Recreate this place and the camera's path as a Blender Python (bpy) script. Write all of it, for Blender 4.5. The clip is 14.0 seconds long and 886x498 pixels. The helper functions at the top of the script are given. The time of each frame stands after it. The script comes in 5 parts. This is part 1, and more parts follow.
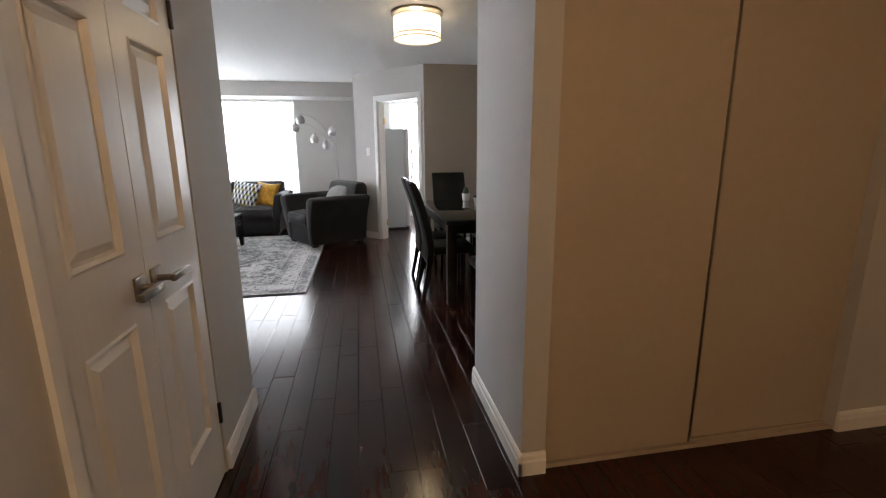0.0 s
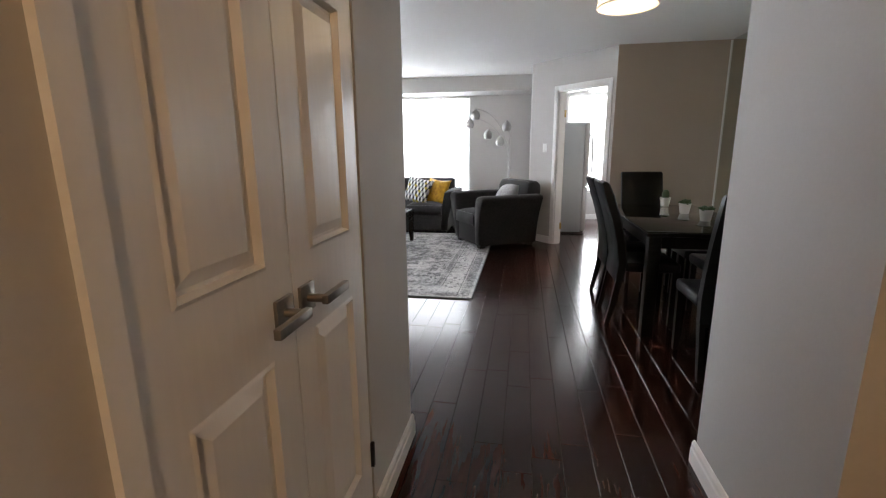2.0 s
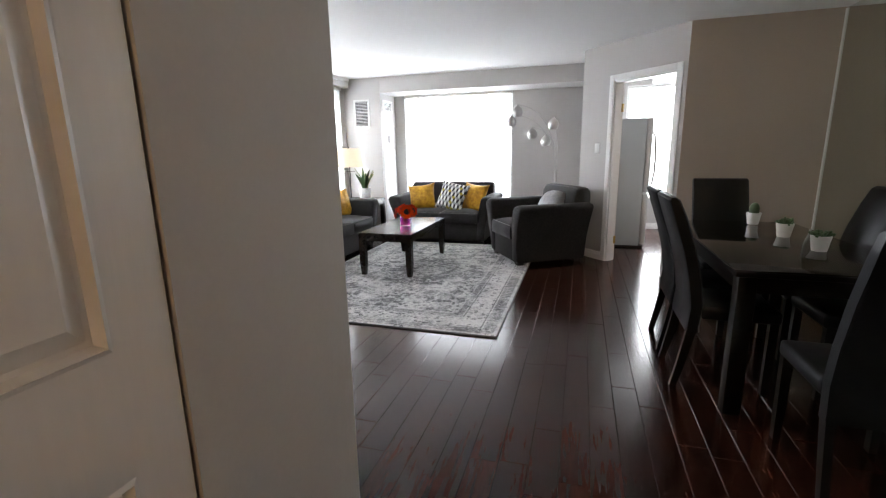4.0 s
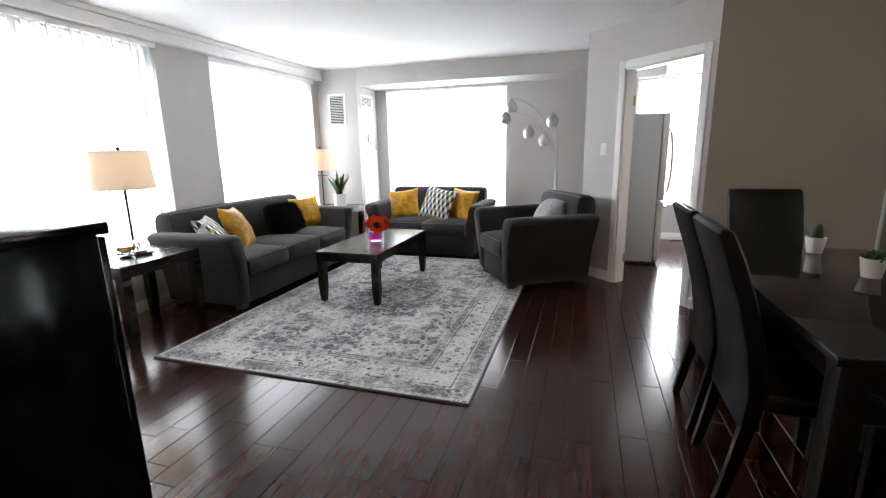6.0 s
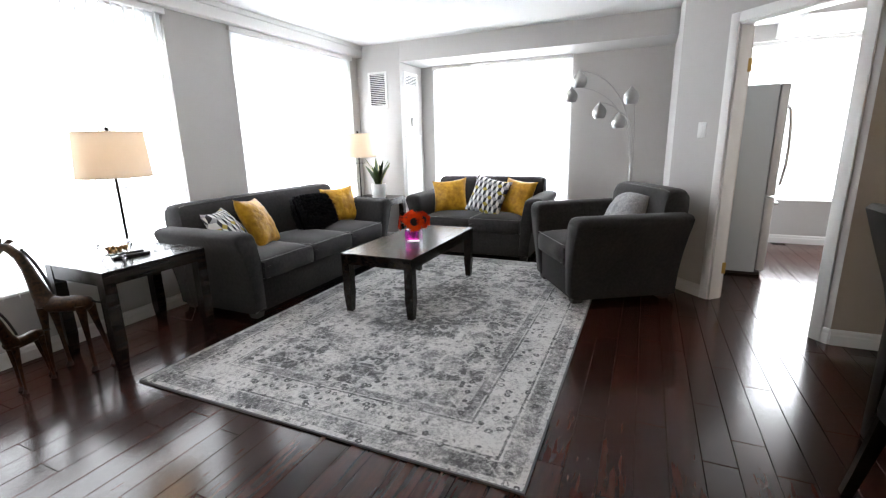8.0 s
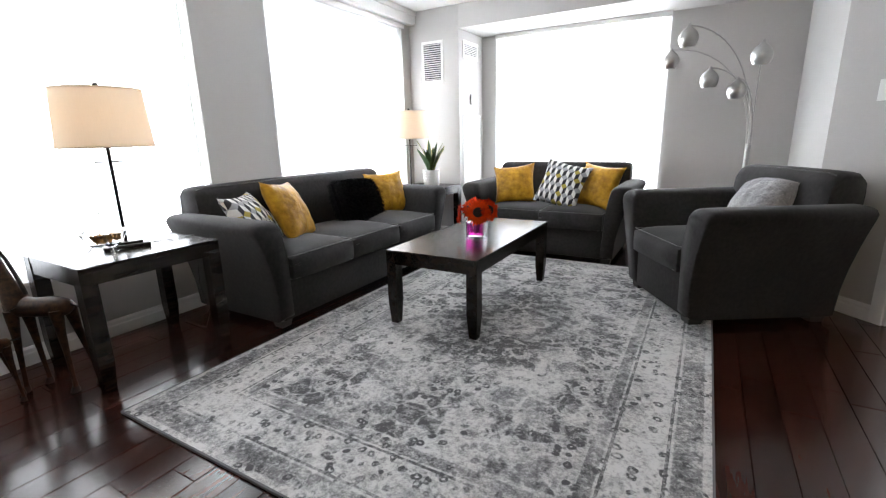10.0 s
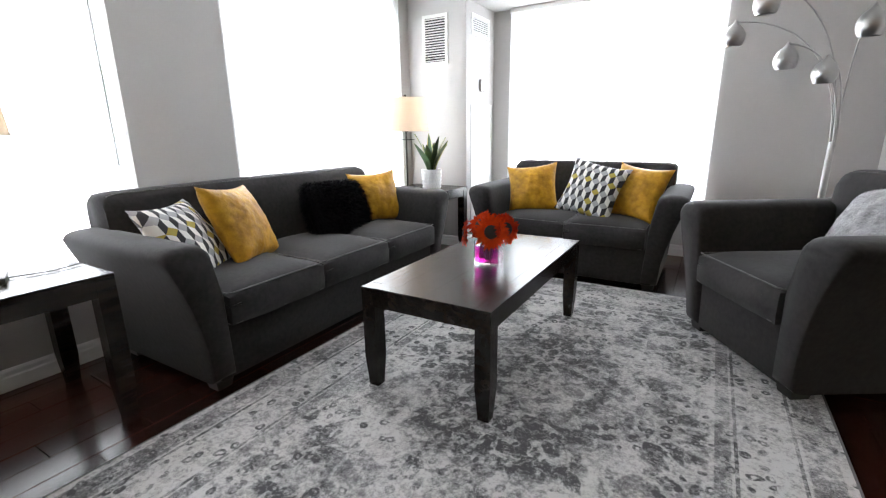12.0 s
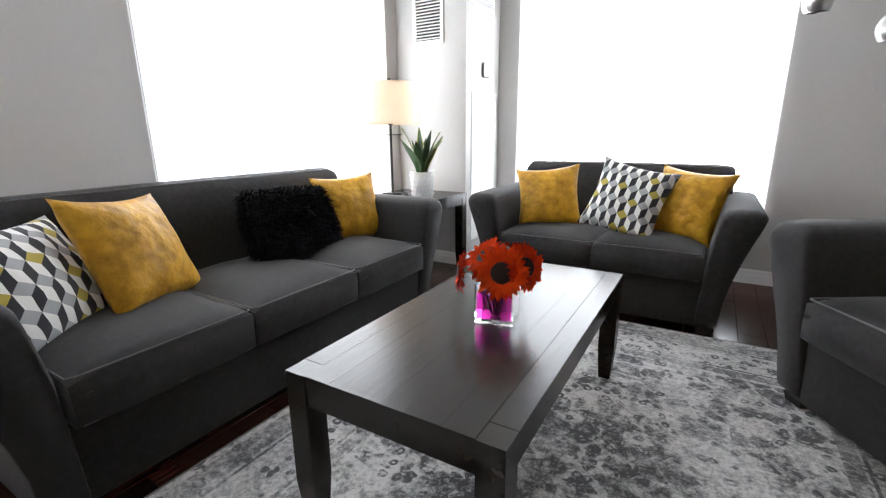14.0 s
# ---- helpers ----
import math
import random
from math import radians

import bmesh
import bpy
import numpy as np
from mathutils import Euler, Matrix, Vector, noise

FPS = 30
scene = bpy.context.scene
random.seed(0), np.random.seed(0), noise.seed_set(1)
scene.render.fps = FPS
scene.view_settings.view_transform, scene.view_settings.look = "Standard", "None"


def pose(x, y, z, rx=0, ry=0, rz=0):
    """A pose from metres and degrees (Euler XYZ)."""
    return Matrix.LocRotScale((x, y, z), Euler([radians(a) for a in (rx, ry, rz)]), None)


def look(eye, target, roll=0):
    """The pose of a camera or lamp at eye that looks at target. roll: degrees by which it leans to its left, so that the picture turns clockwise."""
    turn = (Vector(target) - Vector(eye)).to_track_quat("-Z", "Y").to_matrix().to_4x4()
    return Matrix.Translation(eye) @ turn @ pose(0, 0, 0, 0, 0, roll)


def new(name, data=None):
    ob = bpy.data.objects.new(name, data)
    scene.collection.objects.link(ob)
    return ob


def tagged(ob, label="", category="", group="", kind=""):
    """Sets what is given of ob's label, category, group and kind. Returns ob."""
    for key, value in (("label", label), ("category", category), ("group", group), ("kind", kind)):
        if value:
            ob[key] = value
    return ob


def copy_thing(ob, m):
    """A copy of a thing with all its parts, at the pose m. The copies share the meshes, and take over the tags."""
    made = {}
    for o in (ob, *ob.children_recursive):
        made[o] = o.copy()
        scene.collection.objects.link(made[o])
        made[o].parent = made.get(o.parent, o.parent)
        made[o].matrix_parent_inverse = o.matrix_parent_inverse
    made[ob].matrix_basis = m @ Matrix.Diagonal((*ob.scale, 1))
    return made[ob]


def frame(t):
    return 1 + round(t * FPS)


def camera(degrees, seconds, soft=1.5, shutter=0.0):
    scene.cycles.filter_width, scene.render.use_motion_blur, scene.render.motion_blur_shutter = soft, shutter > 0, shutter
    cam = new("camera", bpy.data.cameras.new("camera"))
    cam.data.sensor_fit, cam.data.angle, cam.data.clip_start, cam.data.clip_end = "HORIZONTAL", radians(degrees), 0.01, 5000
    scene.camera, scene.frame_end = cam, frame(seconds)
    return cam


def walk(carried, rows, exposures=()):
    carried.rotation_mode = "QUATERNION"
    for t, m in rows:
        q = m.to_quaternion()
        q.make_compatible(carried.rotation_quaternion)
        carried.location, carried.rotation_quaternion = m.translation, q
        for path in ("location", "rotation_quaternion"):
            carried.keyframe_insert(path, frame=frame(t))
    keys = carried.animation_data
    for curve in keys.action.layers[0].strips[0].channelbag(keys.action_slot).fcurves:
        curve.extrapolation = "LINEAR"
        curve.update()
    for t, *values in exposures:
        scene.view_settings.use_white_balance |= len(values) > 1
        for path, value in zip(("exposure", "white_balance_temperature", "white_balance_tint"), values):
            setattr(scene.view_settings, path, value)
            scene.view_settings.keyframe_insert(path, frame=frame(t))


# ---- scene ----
cam = camera(89.0, 14.0, soft=1.2)
PATH = [
    (0, (0.175, 1.374, 1.333), (0.522, 3.297, 0.905), -0.5),
    (0.5, (0.133, 1.461, 1.319), (0.289, 3.408, 0.891), -0.3),
    (1, (0.073, 1.599, 1.299), (0.06, 3.554, 0.874), -0.4),
    (1.5, (0.035, 1.738, 1.279), (-0.157, 3.683, 0.852), -0.4),
    (2, (0.042, 1.895, 1.292), (-0.302, 3.818, 0.867), -0.5),
    (2.5, (0.064, 2.074, 1.294), (-0.381, 3.978, 0.873), -0.5),
    (3, (0.096, 2.272, 1.3), (-0.412, 4.161, 0.882), -0.8),
    (5.5, (0.159, 3.352, 1.35), (-0.431, 5.213, 0.915), -1.0),
    (6, (0.155, 3.578, 1.346), (-0.433, 5.44, 0.916), -1.1),
    (6.5, (0.115, 3.772, 1.359), (-0.464, 5.635, 0.919), -1.1),
    (7, (0.058, 3.962, 1.344), (-0.529, 5.822, 0.901), -1.1),
    (7.5, (0.0, 4.133, 1.301), (-0.676, 5.961, 0.851), -1.2),
    (8, (-0.063, 4.295, 1.291), (-0.858, 6.069, 0.82), -1.3),
    (8.5, (-0.169, 4.432, 1.258), (-1.051, 6.162, 0.779), -1.4),
    (11, (-0.723, 5.262, 1.083), (-1.706, 6.933, 0.594), -1.3),
    (11.8, (-0.868, 5.547, 1.105), (-1.851, 7.214, 0.601), -0.8),
    (12.5, (-0.984, 5.807, 1.096), (-1.978, 7.469, 0.597), -0.8),
    (13.2, (-1.124, 6.056, 1.086), (-2.112, 7.723, 0.59), -0.7),
    (14, (-1.251, 6.32, 1.053), (-2.24, 7.985, 0.553), -0.5),
]
walk(cam, [(t, look(eye, target, roll)) for t, eye, target, roll in PATH])

# ---- world and large lights ----
world = bpy.data.worlds.new("sky")
scene.world = world
world.use_nodes = True
wt = world.node_tree
sky = wt.nodes.new("ShaderNodeTexSky")
sky.sky_type, sky.sun_disc, sky.sun_elevation, sky.sun_rotation = "NISHITA", False, radians(50), radians(250)
wt.links.new(sky.outputs[0], wt.nodes["Background"].inputs[0])
wt.nodes["Background"].inputs[1].default_value = 0.12


def area(name, m, sx, sy, watts, colour):
    d = bpy.data.lights.new(name, "AREA")
    d.shape, d.size, d.size_y, d.energy, d.color = "RECTANGLE", sx, sy, watts, colour
    o = new(name, d)
    o.matrix_world = m
    return o


def bulb(name, at, watts, colour, r=0.04):
    d = bpy.data.lights.new(name, "POINT")
    d.energy, d.color, d.shadow_soft_size = watts, colour, r
    o = new(name, d)
    o.location = at
    return o


DAY = (0.915, 0.95, 1.0)
WARM = (1.0, 0.72, 0.42)
WX = -3.52          # window wall
CEIL = 2.45
area("daylight_window_1", look((WX - 0.045, 5.86, 1.30), (0, 5.86, 1.30)), 1.95, 1.6, 88, DAY)
area("daylight_window_2", look((WX - 0.045, 8.40, 1.30), (0, 8.40, 1.30)), 1.75, 1.6, 118, DAY)
area("daylight_window_3", look((-1.815, 10.065, 1.31), (-1.815, 0, 1.31)), 1.72, 1.75, 148, DAY)
area("daylight_kitchen", look((1.55, 10.9, 1.4), (1.55, 0, 1.4)), 1.5, 1.75, 130, DAY)
bulb("bulb_ceiling", (0.70, 5.4, 2.31), 7.5, (1.0, 0.80, 0.56), 0.05)
# unseen entry lamp, inferred from the warm light on door and closet
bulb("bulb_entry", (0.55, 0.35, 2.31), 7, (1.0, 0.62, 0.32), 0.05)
# bare points added below the drums, whose cloth lets little light out
bulb("fill_entry", (0.55, 0.35, 2.13), 41, (1.0, 0.62, 0.33), 0.09)
bulb("fill_ceiling", (0.70, 5.4, 2.15), 5, WARM, 0.08)
bulb("bulb_lamp_near", (-3.075, 6.06, 1.25), 2.2, (1.0, 0.62, 0.32))
bulb("bulb_lamp_far", (-3.21, 8.92, 1.25), 2.0, (1.0, 0.62, 0.32))


# ---- materials ----
def material(name, colour, rough=0.6, metal=0.0, grain=30.0, vary=0.12, bump=0.15, stretch=(1, 1, 1), rand=0.0, big=1.5,
             sheen=0.0, coat=0.0, transmission=0.0, spec=0.5, colour2=None, relief=0.002):
    m = bpy.data.materials.new(name)
    m.use_nodes = True
    t = m.node_tree
    n, l = t.nodes, t.links
    p = n["Principled BSDF"]
    tc = n.new("ShaderNodeTexCoord")
    mp = n.new("ShaderNodeMapping")
    mp.inputs["Scale"].default_value = stretch
    l.new(tc.outputs["Object"], mp.inputs["Vector"])
    vec = mp.outputs[0]
    info = n.new("ShaderNodeObjectInfo")
    if rand:
        off = n.new("ShaderNodeVectorMath")
        off.operation = "MULTIPLY_ADD"
        off.inputs[1].default_value = (37, 53, 11)
        l.new(info.outputs["Random"], off.inputs[0])
        l.new(vec, off.inputs[2])
        vec = off.outputs[0]
    a = n.new("ShaderNodeTexNoise")
    a.inputs["Scale"].default_value, a.inputs["Detail"].default_value = grain, 6
    b = n.new("ShaderNodeTexNoise")
    b.inputs["Scale"].default_value, b.inputs["Detail"].default_value = big, 3
    l.new(vec, a.inputs["Vector"])
    l.new(vec, b.inputs["Vector"])
    add = n.new("ShaderNodeMath")
    add.operation = "ADD"
    l.new(a.outputs["Fac"], add.inputs[0])
    l.new(b.outputs["Fac"], add.inputs[1])
    ramp = n.new("ShaderNodeMapRange")
    ramp.inputs["From Min"].default_value, ramp.inputs["From Max"].default_value = 0.6, 1.4
    ramp.inputs["To Min"].default_value, ramp.inputs["To Max"].default_value = 0.0, 1.0
    l.new(add.outputs[0], ramp.inputs["Value"])
    fac = ramp.outputs[0]
    if rand:
        mixr = n.new("ShaderNodeMath")
        mixr.operation = "MULTIPLY_ADD"
        mixr.inputs[1].default_value = rand
        l.new(info.outputs["Random"], mixr.inputs[0])
        l.new(fac, mixr.inputs[2])
        sub = n.new("ShaderNodeMath")
        sub.operation = "SUBTRACT"
        sub.inputs[1].default_value = rand / 2
        sub.use_clamp = True
        l.new(mixr.outputs[0], sub.inputs[0])
        fac = sub.outputs[0]
    mix = n.new("ShaderNodeMix")
    mix.data_type = "RGBA"
    lo = [c * (1 - vary) for c in colour]
    hi = list(colour2) if colour2 else [min(1, c * (1 + vary)) for c in colour]
    mix.inputs[6].default_value, mix.inputs[7].default_value = (*lo, 1), (*hi, 1)
    l.new(fac, mix.inputs[0])
    l.new(mix.outputs[2], p.inputs["Base Color"])
    rr = n.new("ShaderNodeMapRange")
    rr.inputs["To Min"].default_value, rr.inputs["To Max"].default_value = rough * 0.85, min(1, rough * 1.15)
    l.new(b.outputs["Fac"], rr.inputs["Value"])
    l.new(rr.outputs[0], p.inputs["Roughness"])
    p.inputs["Metallic"].default_value = metal
    p.inputs["Sheen Weight"].default_value = sheen
    p.inputs["Coat Weight"].default_value = coat
    p.inputs["Coat Roughness"].default_value = 0.08
    p.inputs["Transmission Weight"].default_value = transmission
    p.inputs["Specular IOR Level"].default_value = spec
    if bump:
        bp = n.new("ShaderNodeBump")
        bp.inputs["Strength"].default_value, bp.inputs["Distance"].default_value = bump, relief
        l.new(a.outputs["Fac"], bp.inputs["Height"])
        l.new(bp.outputs[0], p.inputs["Normal"])
    return m


def sheer(name, colour, through_part, glow=0.0):
    """Cloth that lets light through."""
    m = bpy.data.materials.new(name)
    m.use_nodes = True
    t = m.node_tree
    n, l = t.nodes, t.links
    n.remove(n["Principled BSDF"])
    tc, no = n.new("ShaderNodeTexCoord"), n.new("ShaderNodeTexNoise")
    mp = n.new("ShaderNodeMapping")
    mp.inputs["Scale"].default_value = (60, 60, 4)
    l.new(tc.outputs["Object"], mp.inputs[0])
    l.new(mp.outputs[0], no.inputs["Vector"])
    mx = n.new("ShaderNodeMix")
    mx.data_type = "RGBA"
    mx.inputs[6].default_value, mx.inputs[7].default_value = (*[c * 0.93 for c in colour], 1), (*colour, 1)
    l.new(no.outputs["Fac"], mx.inputs[0])
    d, tr, ms = n.new("ShaderNodeBsdfDiffuse"), n.new("ShaderNodeBsdfTranslucent"), n.new("ShaderNodeMixShader")
    l.new(mx.outputs[2], d.inputs[0])
    l.new(mx.outputs[2], tr.inputs[0])
    ms.inputs[0].default_value = through_part
    l.new(d.outputs[0], ms.inputs[1])
    l.new(tr.outputs[0], ms.inputs[2])
    l.new(ms.outputs[0], n["Material Output"].inputs[0])
    return m


def glass(name, colour=(1, 1, 1), rough=0.0):
    m = bpy.data.materials.new(name)
    m.use_nodes = True
    p = m.node_tree.nodes["Principled BSDF"]
    p.inputs["Base Color"].default_value = (*colour, 1)
    p.inputs["Roughness"].default_value = rough
    p.inputs["Transmission Weight"].default_value = 1.0
    p.inputs["IOR"].default_value = 1.45
    return m


def math_node(n, l, op, a, b=None, c=None):
    o = n.new("ShaderNodeMath")
    o.operation = op
    for k, v in enumerate((a, b, c)):
        if v is None:
            continue
        if isinstance(v, (int, float)):
            o.inputs[k].default_value = v
        else:
            l.new(v, o.inputs[k])
    return o.outputs[0]


def block_cloth(name, size):
    """Printed cotton: tumbling blocks in white, grey, black and mustard."""
    m = material(name, (0.7, 0.7, 0.68), 0.85, grain=220, vary=0.08, bump=0.2, sheen=0.1)
    t = m.node_tree
    n, l = t.nodes, t.links
    p = n["Principled BSDF"]
    tc, sep = n.new("ShaderNodeTexCoord"), n.new("ShaderNodeSeparateXYZ")
    l.new(tc.outputs["Object"], sep.inputs[0])
    M = lambda *a: math_node(n, l, *a)
    w, h = size, size * 1.732 * 1.55
    x = M("DIVIDE", sep.outputs[0], w)
    y = M("DIVIDE", sep.outputs[1], h)
    found = []
    for s in (0.0, 0.5):
        cx, cy = M("ROUND", M("ADD", x, s)), M("ROUND", M("ADD", y, s))
        dx, dy = M("SUBTRACT", M("ADD", x, s), cx), M("MULTIPLY", M("SUBTRACT", M("ADD", y, s), cy), 1.732)
        d = M("ADD", M("MULTIPLY", dx, dx), M("MULTIPLY", dy, dy))
        key = M("FRACT", M("MULTIPLY", M("SINE", M("ADD", M("MULTIPLY", cx, 12.99), M("MULTIPLY", cy, 78.23 + s))), 43758.5))
        found.append((d, dx, dy, key))
    pick = M("LESS_THAN", found[1][0], found[0][0])
    sel = lambda k: M("ADD", M("MULTIPLY", pick, found[1][k]), M("MULTIPLY", M("SUBTRACT", 1.0, pick), found[0][k]))
    dx, dy, key = sel(1), sel(2), sel(3)
    ang = M("DIVIDE", M("ADD", M("ARCTAN2", dy, dx), math.pi), 2 * math.pi)
    ang = M("FRACT", M("ADD", ang, 1 / 12 + 1 / 6))
    cols = n.new("ShaderNodeValToRGB")
    cols.color_ramp.interpolation = "CONSTANT"
    e = cols.color_ramp.elements
    e[0].position, e[0].color = 0.0, (0.02, 0.02, 0.025, 1)
    e[1].position, e[1].color = 0.333, (0.36, 0.36, 0.37, 1)
    e2 = e.new(0.666)
    e2.color = (0.78, 0.77, 0.74, 1)
    l.new(ang, cols.inputs[0])
    mustard = M("MULTIPLY", M("GREATER_THAN", key, 0.62), M("COMPARE", ang, 0.5, 0.1665))
    mx = n.new("ShaderNodeMix")
    mx.data_type = "RGBA"
    l.new(mustard, mx.inputs[0])
    l.new(cols.outputs[0], mx.inputs[6])
    mx.inputs[7].default_value = (0.42, 0.33, 0.06, 1)
    l.new(mx.outputs[2], p.inputs["Base Color"])
    return m


def rug_cloth(name, w, d):
    """Worn grey rug: a medallion field within bands, faded by patches."""
    m = material(name, (0.5, 0.5, 0.5), 0.95, grain=300, vary=0.1, bump=0.5, sheen=0.15, relief=0.004)
    t = m.node_tree
    n, l = t.nodes, t.links
    p = n["Principled BSDF"]
    M = lambda *a: math_node(n, l, *a)
    tc, sep = n.new("ShaderNodeTexCoord"), n.new("ShaderNodeSeparateXYZ")
    l.new(tc.outputs["Object"], sep.inputs[0])

    def noise_at(scale, detail=4.0, rough=0.6, dist=0.0):
        o = n.new("ShaderNodeTexNoise")
        o.inputs["Scale"].default_value, o.inputs["Detail"].default_value = scale, detail
        o.inputs["Roughness"].default_value, o.inputs["Distortion"].default_value = rough, dist
        l.new(tc.outputs["Object"], o.inputs["Vector"])
        return o.outputs["Fac"]

    ax, ay = M("ABSOLUTE", sep.outputs[0]), M("ABSOLUTE", sep.outputs[1])
    edge = M("MINIMUM", M("SUBTRACT", w / 2, ax), M("SUBTRACT", d / 2, ay))
    # the drawing is mirrored about both axes; the wear is not
    comb = n.new("ShaderNodeCombineXYZ")
    l.new(M("ADD", ax, M("MULTIPLY", noise_at(11.0, 2.0), 0.045)), comb.inputs[0])
    l.new(M("ADD", ay, M("MULTIPLY", noise_at(10.0, 2.0), 0.045)), comb.inputs[1])

    def cells(scale, feature="F1"):
        vo = n.new("ShaderNodeTexVoronoi")
        vo.feature, vo.inputs["Scale"].default_value = feature, scale
        l.new(comb.outputs[0], vo.inputs["Vector"])
        return vo

    def step(v, lo, hi):
        o = n.new("ShaderNodeMapRange")
        o.interpolation_type = "SMOOTHSTEP"
        o.inputs["From Min"].default_value, o.inputs["From Max"].default_value = lo, hi
        l.new(v, o.inputs["Value"])
        return o.outputs[0]

    def drawn(scale, detail, dist=0.0):
        o = n.new("ShaderNodeTexNoise")
        o.inputs["Scale"].default_value, o.inputs["Detail"].default_value, o.inputs["Distortion"].default_value = scale, detail, dist
        l.new(comb.outputs[0], o.inputs["Vector"])
        return o.outputs["Fac"]

    field = step(edge, 0.40, 0.41)
    border = M("SUBTRACT", 1.0, field)
    # leafy clumps with pale outlines
    leafy = step(drawn(6.4, 6.0, 0.5), 0.47, 0.55)
    outline = M("SUBTRACT", 1.0, step(cells(8.5, "DISTANCE_TO_EDGE").outputs["Distance"], 0.03, 0.09))
    clump = M("MULTIPLY", leafy, M("MULTIPLY_ADD", outline, -0.85, 1.0))
    # a dark-ringed medallion in the middle
    rad = M("SQRT", M("ADD", M("POWER", M("DIVIDE", ax, 0.50), 2.0), M("POWER", M("DIVIDE", ay, 0.80), 2.0)))
    rad = M("ADD", rad, M("MULTIPLY_ADD", drawn(5.0, 2.0), 0.5, -0.25))
    medal = M("MULTIPLY", M("SUBTRACT", 1.0, step(rad, 0.78, 0.86)), M("MULTIPLY_ADD", step(drawn(11.0, 4.0, 0.5), 0.44, 0.51), 0.66, 0.10))
    # small ring florets, some of them missing
    fl = cells(20.0)
    ring = M("MULTIPLY", step(fl.outputs["Distance"], 0.10, 0.18), M("SUBTRACT", 1.0, step(fl.outputs["Distance"], 0.30, 0.40)))
    key = n.new("ShaderNodeSeparateColor")
    l.new(fl.outputs["Color"], key.inputs[0])
    ring = M("MULTIPLY", ring, M("GREATER_THAN", key.outputs[0], 0.30))
    fine = cells(38.0).outputs["Distance"]
    fine = M("SUBTRACT", 1.0, step(fine, 0.22, 0.42))
    # guard stripes of the border
    stripes = M("ADD", M("MULTIPLY", M("SUBTRACT", step(edge, 0.025, 0.032), step(edge, 0.115, 0.125)), 0.75),
                M("MULTIPLY", M("SUBTRACT", step(edge, 0.335, 0.34), step(edge, 0.385, 0.39)), 0.75))
    stripes = M("MULTIPLY", stripes, M("MULTIPLY_ADD", fine, -0.5, 1.0))
    line = M("ADD", M("COMPARE", edge, 0.137, 0.006), M("COMPARE", edge, 0.322, 0.006))
    ink = M("MULTIPLY", field, M("MAXIMUM", M("MULTIPLY", clump, 0.62), medal))
    ink = M("MAXIMUM", ink, M("MULTIPLY", ring, M("MULTIPLY_ADD", border, -0.05, 0.75)))
    ink = M("MAXIMUM", ink, M("MAXIMUM", M("MULTIPLY", stripes, 0.50), M("MULTIPLY", line, 0.50)))
    ink = M("ADD", ink, M("MULTIPLY", fine, 0.16))
    # worn pile: rubbed patches where the drawing fades, and a broken, speckled ground
    rub = step(noise_at(2.6, 5.0, 0.62, 0.9), 0.40, 0.60)
    ink = M("MULTIPLY", ink, M("MULTIPLY_ADD", rub, 0.75, 0.40))
    bite = step(noise_at(40.0, 6.0, 0.8, 0.3), 0.40, 0.58)
    ink = M("MULTIPLY", ink, M("MULTIPLY_ADD", bite, 0.9, 0.35))
    cloud = M("MULTIPLY_ADD", noise_at(1.7, 4.0, 0.6, 1.2), 0.9, -0.47)
    speck = M("MULTIPLY_ADD", noise_at(60.0, 5.0, 0.85), 1.5, -0.75)
    mottle = M("MULTIPLY_ADD", noise_at(17.0, 6.0, 0.78, 0.4), 1.05, -0.525)
    v = M("SUBTRACT", M("ADD", M("ADD", 0.745, cloud), M("ADD", mottle, speck)), M("MULTIPLY", ink, 0.95))
    ramp = n.new("ShaderNodeValToRGB")
    e = ramp.color_ramp.elements
    e[0].position, e[0].color = 0.08, (0.060, 0.060, 0.064, 1)
    e[1].position, e[1].color = 0.84, (0.62, 0.61, 0.60, 1)
    k = e.new(0.46)
    k.color = (0.25, 0.247, 0.25, 1)
    l.new(v, ramp.inputs[0])
    l.new(ramp.outputs[0], p.inputs["Base Color"])
    return m


PAINT = material("wall_paint", (0.495, 0.480, 0.465), 0.75, grain=90, vary=0.03, bump=0.12, big=0.8)
# wall paint again, darkened and warmed for the dim lamplight on the dining wall
DIMPAINT = material("dimmed_wall_paint", (0.39, 0.325, 0.265), 0.75, grain=90, vary=0.03, bump=0.12, big=0.8)
CEILING = material("ceiling_paint", (0.74, 0.735, 0.725), 0.9, grain=130, vary=0.03, bump=0.5, big=0.6, relief=0.004)
TRIM = material("white_trim_paint", (0.78, 0.775, 0.76), 0.32, grain=50, vary=0.03, bump=0.08)
DOORP = material("white_door_paint", (0.74, 0.725, 0.70), 0.30, grain=55, vary=0.04, bump=0.25, stretch=(1, 1, 0.12))
CLOSET = material("closet_panel_paint", (0.43, 0.36, 0.28), 0.38, grain=25, vary=0.04, bump=0.05)
PLANK = material("dark_cherry_plank", (0.022, 0.0080, 0.006), 0.18, grain=9, vary=0.4, bump=0.05, stretch=(7, 0.8, 1), rand=0.45, big=2.2,
                 colour2=(0.048, 0.0140, 0.0085), spec=0.34, coat=0.0, relief=0.001)
SUBFLOOR = material("dark_gap", (0.02, 0.012, 0.01), 0.6)
SUEDE = material("charcoal_suede", (0.0185, 0.0166, 0.0168), 0.8, grain=45, vary=0.6, bump=0.5, spec=0.25, sheen=0.10, big=4)
PIPING = material("charcoal_piping", (0.062, 0.059, 0.058), 0.7, grain=200, sheen=0.3)
